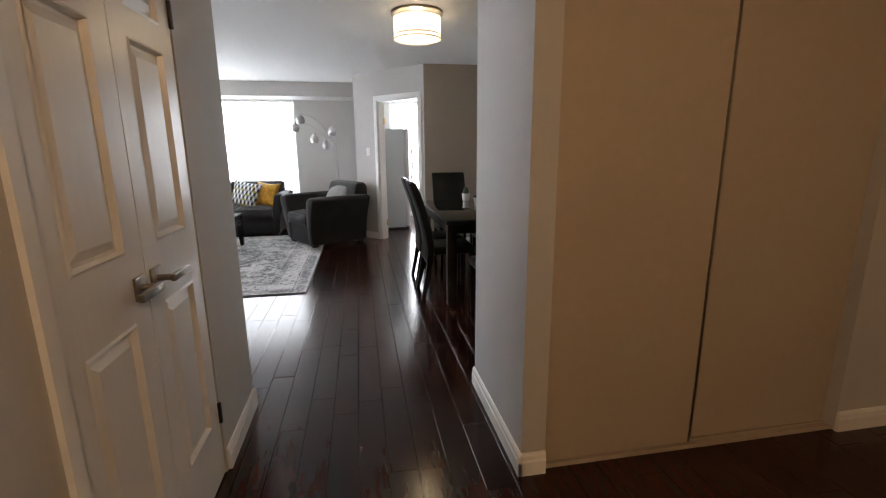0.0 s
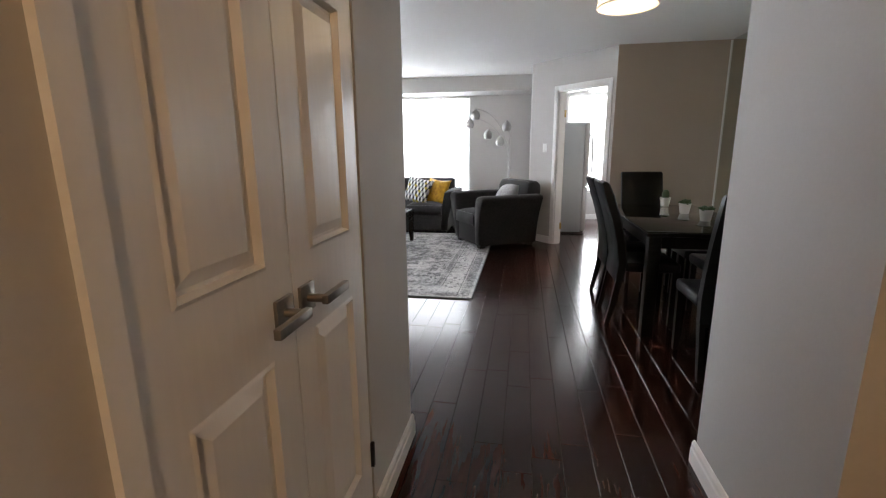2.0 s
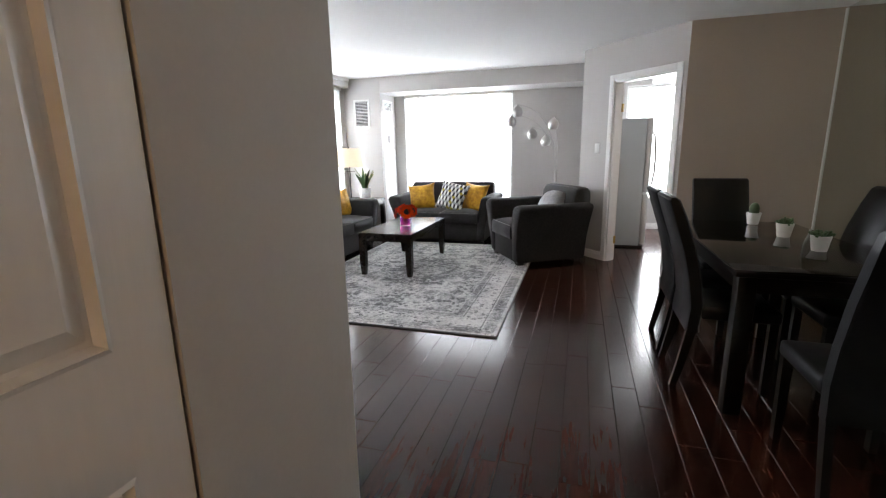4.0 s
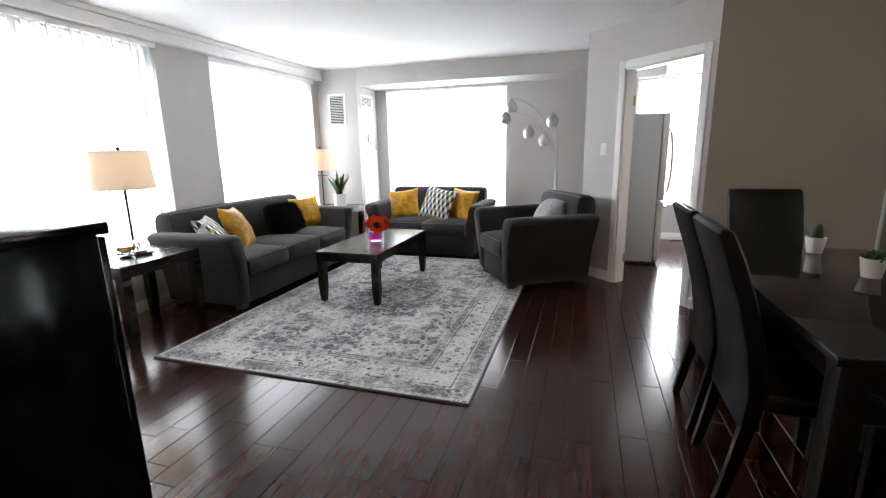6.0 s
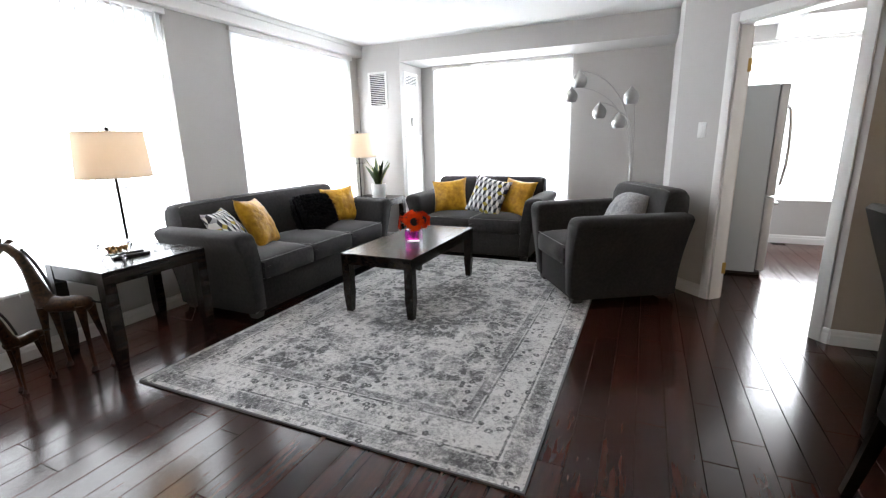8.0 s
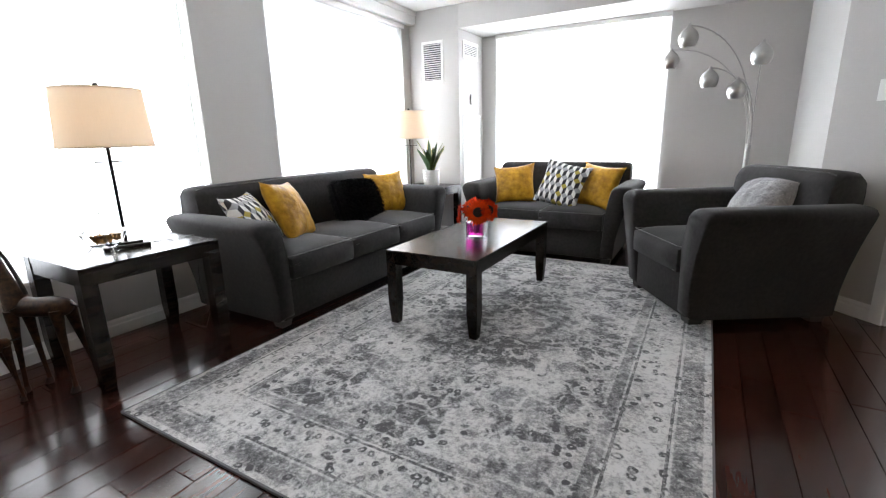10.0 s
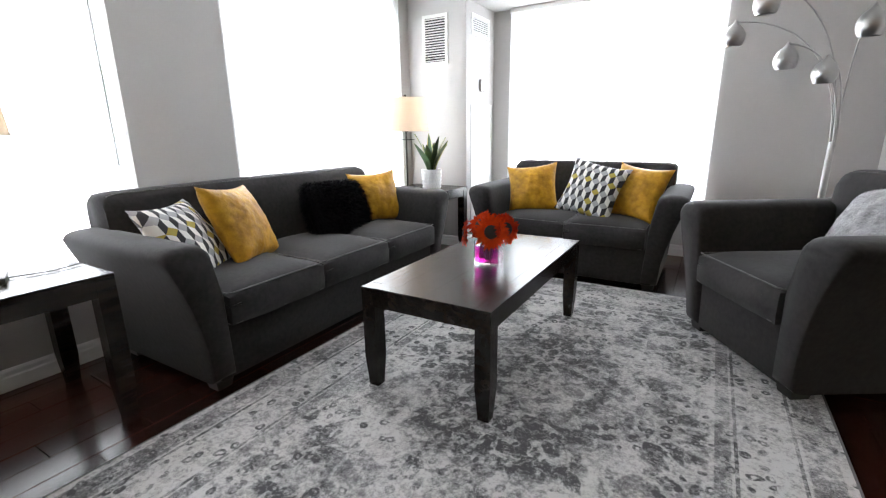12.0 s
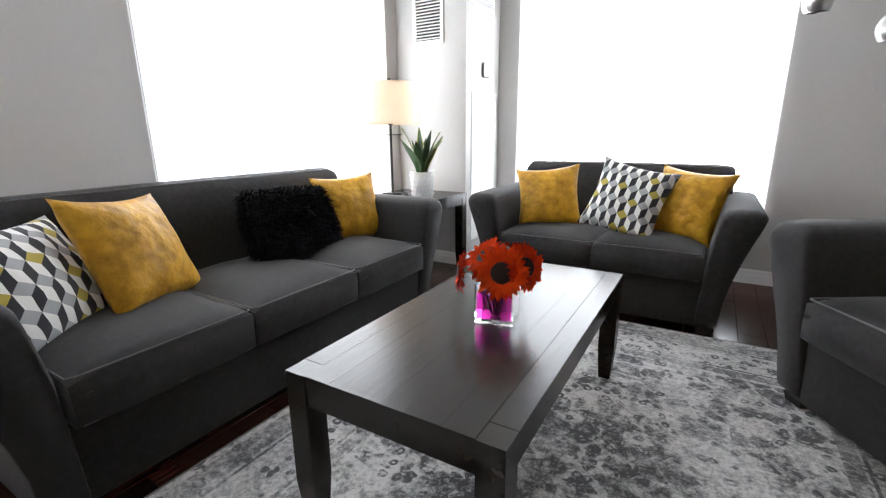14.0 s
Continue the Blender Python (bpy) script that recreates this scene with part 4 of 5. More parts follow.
e = empty("floor_lamp", pose(-0.21, 9.71, 0), "brushed steel floor lamp with five arching globe heads", "lamp")
bm = bmesh.new()
lathe(bm, [(0.0, 0.0), (0.15, 0.0), (0.15, 0.018), (0.14, 0.024), (0.0, 0.026)], 32)
done("base", bm, STEEL, e, True)
bm = bmesh.new()
tube(bm, [(0, 0, 0.02), (0, 0, 1.0)], 0.021, 16)
done("pole", bm, STEEL, e, True)
HEADS = [(-0.52, -0.50, 1.835), (-0.665, -0.06, 1.73), (-0.35, -0.14, 1.545), (-0.145, -0.245, 1.437), (-0.027, -0.57, 1.65)]
for k, (hxx, hyy, hzz) in enumerate(HEADS):
    bm = bmesh.new()
    a = Vector((0.017 * math.cos(2.2 + 1.257 * k), 0.017 * math.sin(2.2 + 1.257 * k), 0.96))
    pts = []
    for i in range(21):
        q = i / 20 * math.pi / 2
        # rises straight out of the pole, then arches over to the head
        pts.append(a + Vector(((hxx - a.x) * (1 - math.cos(q)) ** 1.15, (hyy - a.y) * (1 - math.cos(q)) ** 1.15, (hzz + 0.09 - 0.96) * math.sin(q))))
    tube(bm, pts, 0.0055, 10)
    done("arm", bm, STEEL, e, True)
for hxx, hyy, hzz in HEADS:
    bm = bmesh.new()
    lathe(bm, [(0.0, 0.105), (0.009, 0.10), (0.012, 0.085), (0.026, 0.07), (0.054, 0.045), (0.070, 0.008), (0.070, -0.025), (0.058, -0.058), (0.048, -0.068), (0.046, -0.066), (0.066, -0.022), (0.06, 0.02), (0.0, 0.05)], 26)
    done("globe", bm, STEEL, e, True, m=pose(hxx, hyy, hzz, 4, 0, 0))


# ---- dining set ----
def dining_chair():
    """x across, front at +y, on z=0; a tall leather back with curved rear legs."""
    e = empty("dining_chair", pose(0, 0, 0), "black leather high-back dining chair with curved wooden legs", "chair", "chairs round the dining table")
    w = 0.20
    spine = [(-0.245, 0.0), (-0.225, 0.09), (-0.20, 0.22), (-0.175, 0.36), (-0.165, 0.47), (-0.185, 0.62), (-0.23, 0.80), (-0.285, 0.96), (-0.32, 1.05)]
    for sx in (-1, 1):
        bm = bmesh.new()
        rings = []
        for y, z in spine[:6]:
            t = 0.017 + 0.008 * min(1, z / 0.4)
            rings.append([bm.verts.new((sx * (w - 0.016) + ax, y + ay, z)) for ax, ay in ((-0.015, -t), (0.015, -t), (0.015, t), (-0.015, t))])
        for a, b in zip(rings, rings[1:]):
            for k in range(4):
                bm.faces.new((a[k], a[(k + 1) % 4], b[(k + 1) % 4], b[k]))
        bm.faces.new(rings[0][::-1])
        bm.faces.new(rings[-1])
        done("leg", bm, DINING, e, True)
        bm = bmesh.new()
        vs = box(bm, sx * (w - 0.02) - 0.02, sx * (w - 0.02) + 0.02, 0.185, 0.225, 0, 0.43)
        for v in vs[:4]:
            v.co.x += (sx * (w - 0.02) - v.co.x) * 0.3
        done("leg", bm, DINING, e)
    bm = bmesh.new()
    rings = []
    for y, z in [(-0.172, 0.33)] + spine[3:]:
        th = 0.026 if z < 1.0 else 0.020
        sec = [(-w, -th), (-w + 0.012, -th - 0.008), (w - 0.012, -th - 0.008), (w, -th), (w, th), (w - 0.012, th + 0.01), (0, th + 0.014), (-w + 0.012, th + 0.01), (-w, th)]
        rings.append([bm.verts.new((x, y + d, z)) for x, d in sec])
    y, z = spine[-1]
    rings.append([bm.verts.new((x * 0.965, y + d * 0.45 - 0.004, z + 0.014)) for x, d in sec])
    for a, b in zip(rings, rings[1:]):
        for k in range(len(sec)):
            j = (k + 1) % len(sec)
            bm.faces.new((a[k], a[j], b[j], b[k]))
    bm.faces.new(rings[0][::-1])
    bm.faces.new(rings[-1])
    done("backrest", bm, LEATHER, e, True, angle=50)
    bm = bmesh.new()
    box(bm, -w - 0.005, w + 0.005, -0.14, 0.24, 0.405, 0.478, 0.02, 3)
    done("seat", bm, LEATHER, e, True, angle=60)
    return e


TX0, TX1, TY0, TY1 = 0.86, 1.66, 5.03, 6.62
CH = dining_chair()
CH.matrix_basis = pose(0.94, 5.49, 0, 0, 0, -90)
copy_thing(CH, pose(0.94, 5.97, 0, 0, 0, -90))
copy_thing(CH, pose(1.60, 5.50, 0, 0, 0, 90))
copy_thing(CH, pose(1.60, 5.985, 0, 0, 0, 90))
copy_thing(CH, pose(1.245, 6.61, 0, 0, 0, 180))
copy_thing(CH, pose(1.235, 4.69, 0, 0, 0, 0))

e = empty("dining_table", pose(0, 0, 0), "dark wooden dining table with a smoked glass top", "table")
boxes("frame", DINING, [(TX0, TX0 + 0.13, TY0, TY1, 0.722, 0.748), (TX1 - 0.13, TX1, TY0, TY1, 0.722, 0.748), (TX0 + 0.13, TX1 - 0.13, TY0, TY0 + 0.13, 0.722, 0.748), (TX0 + 0.13, TX1 - 0.13, TY1 - 0.13, TY1, 0.722, 0.748)], e, 0.004)
boxes("glass_top", SMOKE, [(TX0 - 0.004, TX1 + 0.004, TY0 - 0.004, TY1 + 0.004, 0.750, 0.758)], e, 0.002)
boxes("under_panel", DINING, [(TX0 + 0.12, TX1 - 0.12, TY0 + 0.12, TY1 - 0.12, 0.70, 0.72)], e)
boxes("apron", DINING, [(TX0 + 0.03, TX0 + 0.055, TY0 + 0.03, TY1 - 0.03, 0.64, 0.721), (TX1 - 0.055, TX1 - 0.03, TY0 + 0.03, TY1 - 0.03, 0.64, 0.721), (TX0 + 0.055, TX1 - 0.055, TY0 + 0.03, TY0 + 0.055, 0.64, 0.721), (TX0 + 0.055, TX1 - 0.055, TY1 - 0.055, TY1 - 0.03, 0.64, 0.721)], e)
for x in (TX0 + 0.02, TX1 - 0.10):
    for y in (TY0 + 0.02, TY1 - 0.10):
        boxes("leg", DINING, [(x, x + 0.08, y, y + 0.08, 0, 0.7215)], e, 0.004)


def pot(name, m, r0, r1, h, label, category="potted plant", foot=True):
    e = empty(name, m, label, category)
    bm = bmesh.new()
    lathe(bm, [(0.0, 0.0), (r0 * 0.96, 0.0), (r0, 0.006), (r1, h - 0.004), (r1, h), (r1 - 0.006, h), (r1 - 0.008, h - 0.012), (0.0, h - 0.014)], 36)
    done("pot", bm, CERAMIC, e, True)
    bm = bmesh.new()
    lathe(bm, [(r1 - 0.0085, h - 0.0125), (0.0, h - 0.008)], 24)
    done("soil", bm, SOIL, e, True)
    return e


G2 = "small pots on the dining table"
for k, (x, y) in enumerate(((1.37, 6.48), (1.385, 5.98), (1.40, 5.56))):
    p = pot("potted_cactus" if k == 0 else "potted_succulent", pose(x, y, 0.759), 0.036, 0.048, 0.085, "small white pot with a round cactus" if k == 0 else "small white pot with a green succulent")
    tagged(p, group=G2)
    bm = bmesh.new()
    if k == 0:
        rib = 16
        prof = [(0.0, 0.16), (0.012, 0.157), (0.024, 0.14), (0.03, 0.115), (0.029, 0.085), (0.024, 0.07)]
        rings = [[bm.verts.new((r * (1 + 0.09 * (i % 2)) * math.cos(math.pi * i / rib), r * (1 + 0.09 * (i % 2)) * math.sin(math.pi * i / rib), z)) for i in range(2 * rib)] for r, z in prof[1:]]
        for a, b in zip(rings, rings[1:]):
            for i in range(2 * rib):
                bm.faces.new((a[i], a[(i + 1) % (2 * rib)], b[(i + 1) % (2 * rib)], b[i]))
        bm.faces.new(rings[0])
        done("cactus", bm, CACTUS, p, True, angle=70)
    else:
        rnd = random.Random(k)
        for i in range(34):
            a, up, L = rnd.uniform(0, 6.28), rnd.uniform(0.2, 1.2), rnd.uniform(0.03, 0.055)
            d = Vector((math.cos(a) * math.cos(up), math.sin(a) * math.cos(up), math.sin(up)))
            o = Vector((math.cos(a), math.sin(a), 0)) * rnd.uniform(0, 0.018) + Vector((0, 0, 0.075))
            tube(bm, [o, o + d * L * 0.5, o + d * L * 0.85, o + d * L], [0.004, 0.009, 0.007, 0.001], 6)
        done("leaves", bm, LEAF, p, True, angle=70)


# ---- snake plant ----
p = pot("snake_plant", pose(-3.02, 9.02, 0.606) @ Matrix.Diagonal((1.3, 1.3, 1.3, 1)), 0.058, 0.068, 0.14, "snake plant in a white patterned ceramic pot")
bm = bmesh.new()
for row in range(5):
    for i in range(22):
        a = 2 * math.pi * (i + 0.5 * (row % 2)) / 22
        z = 0.022 + row * 0.024
        r = 0.058 + 0.010 * z / 0.14
        c = Vector((math.cos(a) * (r + 0.001), math.sin(a) * (r + 0.001), z))
        s, u, o = Vector((-math.sin(a), math.cos(a), 0)) * 0.007, Vector((0, 0, 0.010)), Vector((math.cos(a), math.sin(a), 0)) * 0.004
        vs = [bm.verts.new(q) for q in (c - s, c - u, c + s, c + u, c + o)]
        for k in range(4):
            bm.faces.new((vs[k], vs[(k + 1) % 4], vs[4]))
done("relief", bm, CERAMIC, p)
rnd = random.Random(12)
for i in range(10):
    a, L, lean = 2.4 * i, rnd.uniform(0.18, 0.29), rnd.uniform(0.08, 0.62)
    out, sd = Vector((math.cos(a), math.sin(a), 0)), Vector((-math.sin(a + 0.4), math.cos(a + 0.4), 0))
    bm = bmesh.new()
    rows = []
    for k in range(8):
        s = k / 7
        wd = 0.027 * (0.65 + 0.9 * s - 1.52 * s ** 3) + 0.001
        c = out * (0.015 + lean * L * s ** 1.6) + Vector((0, 0, 0.125 + L * s * (1 - 0.1 * lean)))
        tw = sd * wd
        rows.append([bm.verts.new(q) for q in (c - tw, c - tw * 0.72 - out * 0.002, c - out * 0.006, c + tw * 0.72 - out * 0.002, c + tw, c + out * 0.002)])
    for r0, r1 in zip(rows, rows[1:]):
        for k in range(6):
            f = bm.faces.new((r0[k], r0[(k + 1) % 6], r1[(k + 1) % 6], r1[k]))
            f.material_index = 1 if k in (0, 3) else 0
    done("leaf", bm, [LEAF, LEAFEDGE], p, True, angle=80)


# ---- sunflowers in a glass cube ----
e = empty("flower_vase", pose(-1.79, 7.565, 0.478, 0, 0, 12), "orange-red sunflowers in a glass cube of magenta water", "vase")
bm = bmesh.new()
a, h = 0.060, 0.122
outer = box(bm, -a, a, -a, a, 0, h)
bmesh.ops.delete(bm, geom=[f for f in bm.faces if f.calc_center_median().z > h - 0.001], context="FACES")
b2 = a - 0.005
inn_v = [bm.verts.new(c) for c in ((-b2, -b2, 0.014), (b2, -b2, 0.014), (b2, b2, 0.014), (-b2, b2, 0.014), (-b2, -b2, h), (b2, -b2, h), (b2, b2, h), (-b2, b2, h))]
for q in ((0, 1, 2, 3), (0, 4, 5, 1), (1, 5, 6, 2), (2, 6, 7, 3), (3, 7, 4, 0)):
    bm.faces.new([inn_v[i] for i in q])
for i in range(4):
    bm.faces.new((outer[4 + i], outer[4 + (i + 1) % 4], inn_v[4 + (i + 1) % 4], inn_v[4 + i]))
done("glass_cube", bm, CLEAR, e)
boxes("water", PINK, [(-b2 + 0.0006, b2 - 0.0006, -b2 + 0.0006, b2 - 0.0006, 0.0146, 0.095)], e)


def flower(parent, at, facing, size, seed):
    rnd = random.Random(seed)
    q = Vector(facing).normalized().to_track_quat("Z", "Y").to_matrix().to_4x4()
    m = Matrix.Translation(at) @ q
    bm = bmesh.new()
    lathe(bm, [(0.0, 0.010), (size * 0.2, 0.013), (size * 0.36, 0.008), (size * 0.42, -0.004), (0.0, -0.012)], 24)
    for v in bm.verts:
        v.co += 0.002 * noise.noise_vector(v.co * 160)
    done("flower_centre", bm, HEART, parent, True, m)
    bm = bmesh.new()
    for ring, (cnt, r, tilt) in enumerate(((26, 1.0, 0.10), (24, 0.94, 0.38), (18, 0.72, 0.7))):
        for i in range(cnt):
            a = 2 * math.pi * (i + 0.5 * ring) / cnt + rnd.uniform(-0.08, 0.08)
            L, t = size * r * rnd.uniform(0.88, 1.08), tilt + rnd.uniform(-0.2, 0.2)
            d, s = Vector((math.cos(a), math.sin(a), 0)), Vector((-math.sin(a), math.cos(a), 0))
            rows = []
            for k in range(5):
                u = k / 4
                c = d * (size * 0.32 + (L - size * 0.32) * u) + Vector((0, 0, (L - size * 0.3) * (math.sin(t) * u - 0.25 * u * u)))
                wd = size * 0.112 * (0.5 + 1.4 * u - 1.85 * u ** 3)
                rows.append([bm.verts.new(x) for x in (c - s * max(wd, 0.0008), c + Vector((0, 0, -0.002)), c + s * max(wd, 0.0008))])
            for r0, r1 in zip(rows, rows[1:]):
                for k in range(2):
                    bm.faces.new((r0[k], r0[k + 1], r1[k + 1], r1[k]))
    done("petals", bm, PETAL, parent, True, m, angle=80)
    return m


for k, (at, fc, sz) in enumerate((((0.02, -0.05, 0.165), (0.25, -1, 0.35), 0.086), ((-0.045, 0.01, 0.19), (-0.5, -0.7, 0.7), 0.078), ((0.085, 0.0, 0.175), (0.9, -0.6, 0.35), 0.078),
                                   ((0.01, 0.03, 0.215), (0.1, 0.1, 1), 0.066), ((-0.115, -0.02, 0.15), (-1, -0.35, 0.15), 0.066), ((0.03, 0.09, 0.17), (0.2, 1, 0.5), 0.075))):
    flower(e, at, fc, sz, k)
    bm = bmesh.new()
    f = Vector(fc).normalized()
    tube(bm, [(at[0] * 0.1, at[1] * 0.1, 0.02), (at[0] * 0.35, at[1] * 0.3, 0.11), Vector(at) - f * 0.03, Vector(at) - f * 0.008], 0.0042, 8)
    done("stem", bm, STEM, e, True)


# ---- candy dish ----
e = empty("candy_dish", pose(-2.99, 5.93, 0.606) @ Matrix.Diagonal((1.2, 1.2, 1.2, 1)), "lidded crystal dish with amber sweets on the end table", "dish")
bm = bmesh.new()
lathe(bm, [(0.0, 0.03), (0.03, 0.03), (0.062, 0.05), (0.078, 0.085), (0.08, 0.092), (0.075, 0.092), (0.058, 0.055), (0.0, 0.036)], 24)
for i in range(3):
    a = 2.09 * i
    tube(bm, [(0.035 * math.cos(a), 0.035 * math.sin(a), 0.036), (0.055 * math.cos(a), 0.055 * math.sin(a), 0.016), (0.062 * math.cos(a), 0.062 * math.sin(a), 0.005)], [0.008, 0.007, 0.009], 8)
done("bowl", bm, CLEAR, e, True)
bm = bmesh.new()
lathe(bm, [(0.078, 0.094), (0.062, 0.108), (0.03, 0.122), (0.008, 0.128), (0.006, 0.14), (0.013, 0.15), (0.013, 0.165), (0.0, 0.172), (0.0, 0.122), (0.03, 0.116), (0.058, 0.103), (0.074, 0.094)], 24)
done("lid", bm, CLEAR, e, True)
bm = bmesh.new()
rnd = random.Random(4)
for i in range(26):
    r, a = 0.048 * math.sqrt(rnd.random()), rnd.uniform(0, 6.28)
    bmesh.ops.create_icosphere(bm, subdivisions=1, radius=0.0125, matrix=Matrix.Translation((r * math.cos(a), r * math.sin(a), 0.062 + rnd.uniform(0, 0.026))))
done("sweets", bm, WATERCANDY, e, True)


# ---- carved giraffes ----
def giraffe(m, s, label, seed):
    """Facing -x, standing on z=0, about 0.8 m tall at s=1."""
    e = empty("giraffe_figure", m @ Matrix.Diagonal((s, s, s, 1)), label, "figurine", "carved giraffe pair")
    bm = bmesh.new()
    tube(bm, [(0.17, 0, 0.42), (0.15, 0, 0.425), (0.09, 0, 0.43), (0.0, 0, 0.425), (-0.08, 0, 0.43), (-0.12, 0, 0.44), (-0.14, 0, 0.45)], [0.018, 0.040, 0.050, 0.046, 0.052, 0.045, 0.03], 14)
    tube(bm, [(-0.08, 0, 0.43), (-0.115, 0, 0.50), (-0.135, 0, 0.58), (-0.155, 0, 0.66), (-0.185, 0, 0.735), (-0.235, 0, 0.785), (-0.30, 0, 0.80)], [0.058, 0.044, 0.035, 0.030, 0.028, 0.026, 0.022], 14)
    done("body", bm, GIRAFFE, e, True, angle=70)
    bm = bmesh.new()
    tube(bm, [(-0.27, 0, 0.795), (-0.30, 0, 0.785), (-0.335, 0, 0.755), (-0.365, 0, 0.715), (-0.378, 0, 0.695)], [0.024, 0.040, 0.033, 0.024, 0.017], 12)
    for sy in (-1, 1):
        tube(bm, [(-0.285, sy * 0.018, 0.81), (-0.28, sy * 0.022, 0.838)], [0.006, 0.007], 8)
        tube(bm, [(-0.275, sy * 0.02, 0.80), (-0.26, sy * 0.05, 0.815), (-0.25, sy * 0.075, 0.812)], [0.008, 0.016, 0.002], 8)
    done("head", bm, GIRAFFE, e, True, angle=70)
    bm = bmesh.new()
    for i in range(22):
        u = i / 21
        x, z = -0.065 - 0.075 * u - 0.045 * u ** 3, 0.50 + 0.27 * u
        box(bm, x + 0.018, x + 0.034, -0.006, 0.006, z - 0.009, z + 0.009, 0.002, 1)
    done("mane", bm, HOOF, e)
    for x, sy, dx in ((-0.10, -1, -0.01), (-0.09, 1, 0.02), (0.12, -1, 0.02), (0.13, 1, 0.07)):
        bm = bmesh.new()
        y = sy * 0.032
        tube(bm, [(x, y, 0.42), (x + dx * 0.2, y * 1.1, 0.31), (x + dx * 0.5, y * 1.2, 0.20), (x + dx * 0.8, y * 1.3, 0.08), (x + dx, y * 1.35, 0.03)], [0.030, 0.019, 0.0125, 0.010, 0.011], 10)
        done("leg", bm, GIRAFFE, e, True, angle=70)
        bm = bmesh.new()
        tube(bm, [(x + dx, y * 1.35, 0.032), (x + dx - 0.005, y * 1.35, 0.012), (x + dx - 0.008, y * 1.35, 0.0)], [0.014, 0.019, 0.021], 10)
        done("hoof", bm, HOOF, e, True)
    bm = bmesh.new()
    tube(bm, [(0.165, 0, 0.44), (0.20, 0, 0.43), (0.235, 0, 0.425)], [0.007, 0.005, 0.008], 8)
    done("tail", bm, HOOF, e, True)
    return e


giraffe(pose(-3.11, 5.66, 0, 0, 0, 28), 0.96, "carved and spotted wooden giraffe beside the end table", 1)
giraffe(pose(-3.10, 5.44, 0, 0, 0, 108), 0.65, "small carved and spotted wooden giraffe", 2)


# ---- tall black cabinet, fridge, kitchen details ----
e = empty("black_cabinet", pose(-0.75, 3.715, 0), "tall glossy black lacquered cabinet against the wall", "cabinet")
boxes("body", BLACKGLOSS, [(-1.05, 0, 0.0, 0.49, 0.04, 1.195)], e, 0.004)
boxes("top", BLACKGLOSS, [(-1.06, 0.008, -0.004, 0.508, 1.196, 1.22)], e, 0.003)
boxes("door", BLACKGLOSS, [(-0.52, -0.006, 0.491, 0.508, 0.05, 1.19), (-1.044, -0.526, 0.491, 0.508, 0.05, 1.19)], e, 0.003)
boxes("plinth", BLACKFOOT, [(-1.03, -0.02, 0.02, 0.43, 0.0, 0.039)], e)

e = empty("refrigerator", pose(0.29, 9.13, 0), "grey steel refrigerator with curved handles in the kitchen", "refrigerator")
boxes("body", FRIDGE, [(0, 0.64, 0, 0.72, 0.03, 1.69)], e, 0.006)
boxes("door", FRIDGED, [(0.648, 0.715, 0.0, 0.72, 0.74, 1.69)], e, 0.012)
boxes("freezer_drawer", FRIDGED, [(0.648, 0.715, 0.0, 0.72, 0.05, 0.725)], e, 0.012)
bm = bmesh.new()
tube(bm, [(0.715, 0.07, 0.80), (0.75, 0.07, 0.84), (0.772, 0.07, 1.0), (0.775, 0.07, 1.15), (0.768, 0.07, 1.32), (0.748, 0.07, 1.48), (0.715, 0.07, 1.52)], 0.012, 10)
tube(bm, [(0.715, 0.08, 0.66), (0.765, 0.10, 0.66), (0.765, 0.62, 0.66), (0.715, 0.64, 0.66)], 0.012, 10)
done("handle", bm, STEEL, e, True)
boxes("foot", BLACKFOOT, [(0.02, 0.69, 0.02, 0.70, 0.0, 0.029)], e)
grille(pose(0.72, 9.75, CEIL, -90, 0, 0), 0.3, 0.16, 6, "white ceiling vent in the kitchen")
e = empty("track_light", pose(1.02, 8.75, CEIL), "white ceiling track with small spot lamps", "track light")
boxes("track", PLASTIC, [(-0.3, 0.3, -0.015, 0.015, -0.02, -0.001)], e, 0.002)
for x in (-0.2, 0.0, 0.2):
    bm = bmesh.new()
    tube(bm, [(x, 0, -0.02), (x, 0, -0.06)], 0.006, 8)
    tube(bm, [(x, 0.03, -0.05), (x, -0.04, -0.09)], [0.022, 0.03], 14)
    done("spot", bm, BRONZE, e, True)


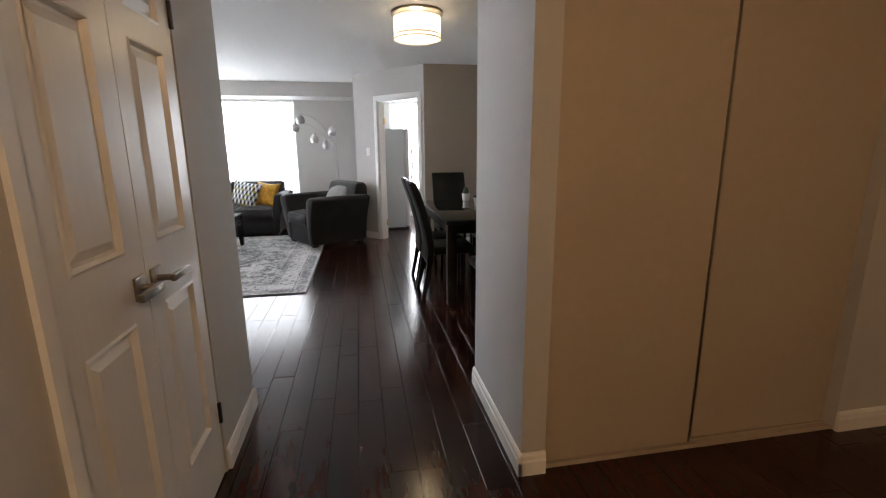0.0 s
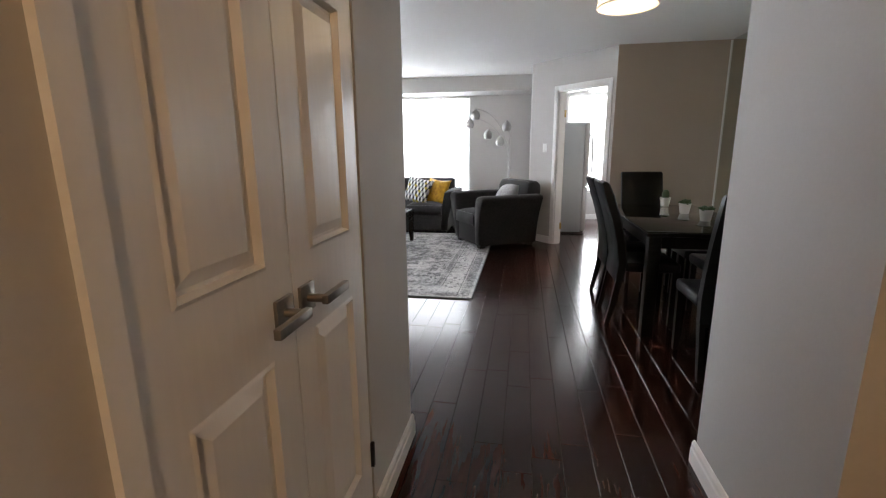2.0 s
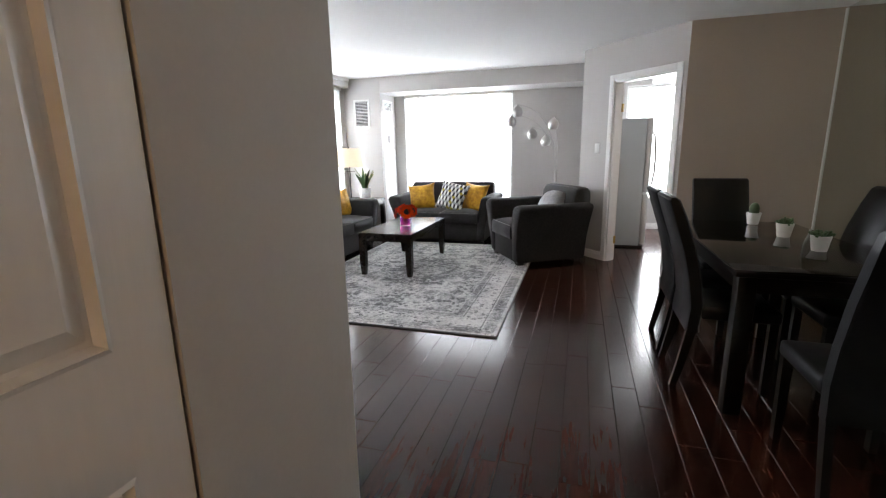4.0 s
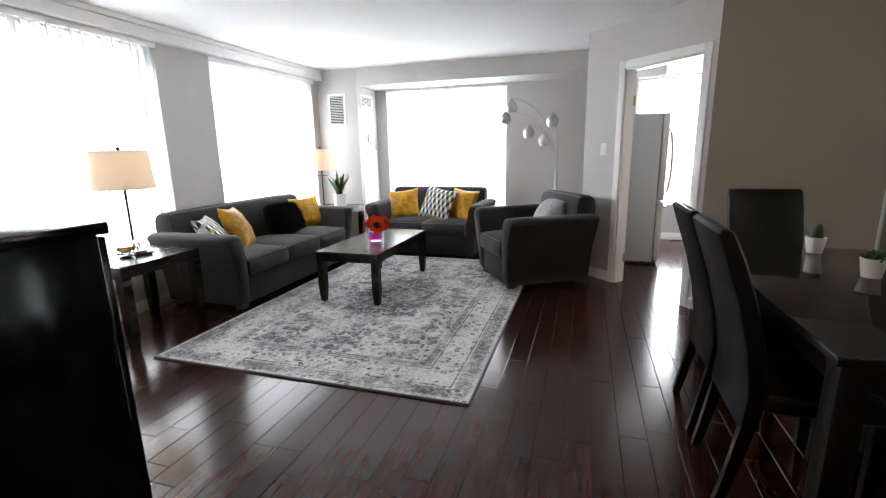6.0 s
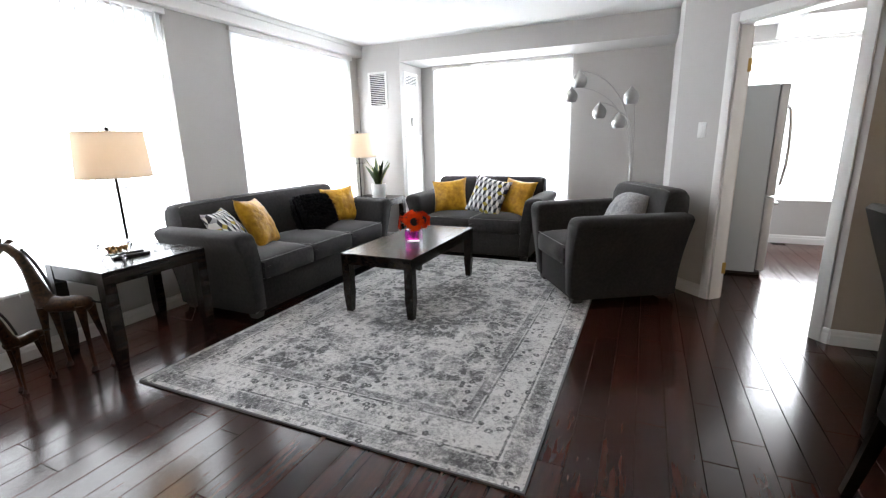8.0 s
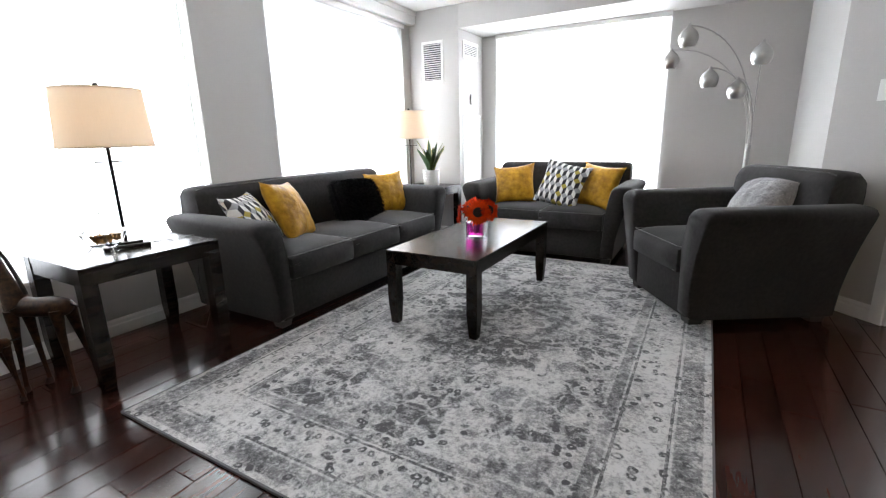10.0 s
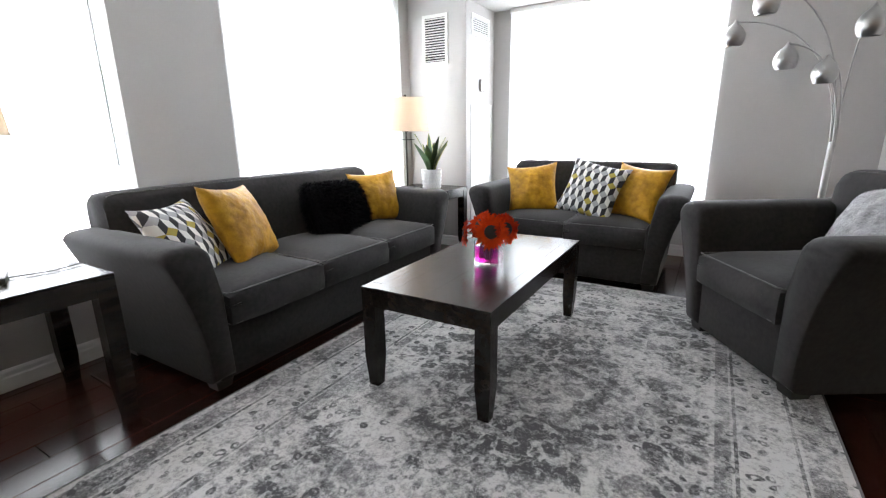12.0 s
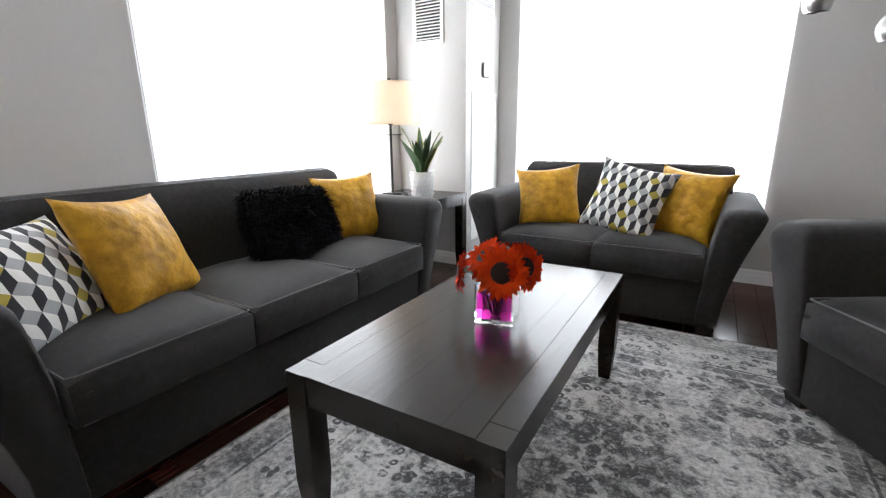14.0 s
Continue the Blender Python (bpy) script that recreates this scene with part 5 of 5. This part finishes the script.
# ---- floor planks ----
PW, GAP = 0.127, 0.0016
lengths = (0.45, 0.7, 0.95, 1.2)
shapes = {}
for L in lengths:
    bm = bmesh.new()
    g, b = GAP / 2, 0.0015
    x0, x1, y0, y1 = -PW / 2 + g, PW / 2 - g, g, L - g
    lo = [bm.verts.new(c) for c in ((x0, y0, -0.013), (x1, y0, -0.013), (x1, y1, -0.013), (x0, y1, -0.013))]
    mi = [bm.verts.new(c) for c in ((x0, y0, -b), (x1, y0, -b), (x1, y1, -b), (x0, y1, -b))]
    hi = [bm.verts.new(c) for c in ((x0 + b, y0 + b, 0), (x1 - b, y0 + b, 0), (x1 - b, y1 - b, 0), (x0 + b, y1 - b, 0))]
    bm.faces.new(hi)
    for a, c in ((lo, mi), (mi, hi)):
        for k in range(4):
            bm.faces.new((a[k], a[(k + 1) % 4], c[(k + 1) % 4], c[k]))
    me = bpy.data.meshes.new("plank")
    bmesh.ops.recalc_face_normals(bm, faces=bm.faces)
    bm.to_mesh(me)
    bm.free()
    me.materials.append(PLANK)
    shapes[L] = me
rnd = random.Random(21)
parent = bpy.data.objects["floor"]
count = 0
col = -3.7 + PW / 2
FAR = {L: [] for L in lengths}
while col < 3.05:
    y = -0.35 - rnd.uniform(0, 0.2)
    while y < 10.6:
        L = rnd.choice(lengths)
        near = -0.75 < col < 0.85 and 1.2 < y < 8.2 or -3.2 < col < -0.7 and 4.2 < y < 6.2
        hidden = -2.45 < col < -0.5 and y > 5.8 and y + L < 8.8
        if near and not hidden and count < 295:
            o = new("plank", shapes[L])
            o.parent = parent
            o.location = (col, y, rnd.uniform(-0.0006, 0.0006))
            o.rotation_euler = (rnd.uniform(-0.0006, 0.0006), rnd.uniform(-0.002, 0.002), 0)
            count += 1
        else:
            FAR[L].append((col, y))
        y += L
    col += PW
bm = bmesh.new()
for L, spots in FAR.items():
    for x, y in spots:
        k = len(bm.verts)
        bm.from_mesh(shapes[L])
        bm.verts.ensure_lookup_table()
        mv, tip = Vector((x, y, rnd.uniform(-0.0006, 0.0006))), rnd.uniform(-0.002, 0.002)
        for v in bm.verts[k:]:
            v.co.z += v.co.x * tip
            v.co += mv
tagged(done("planks_far", bm, PLANK, parent), kind="stuff")
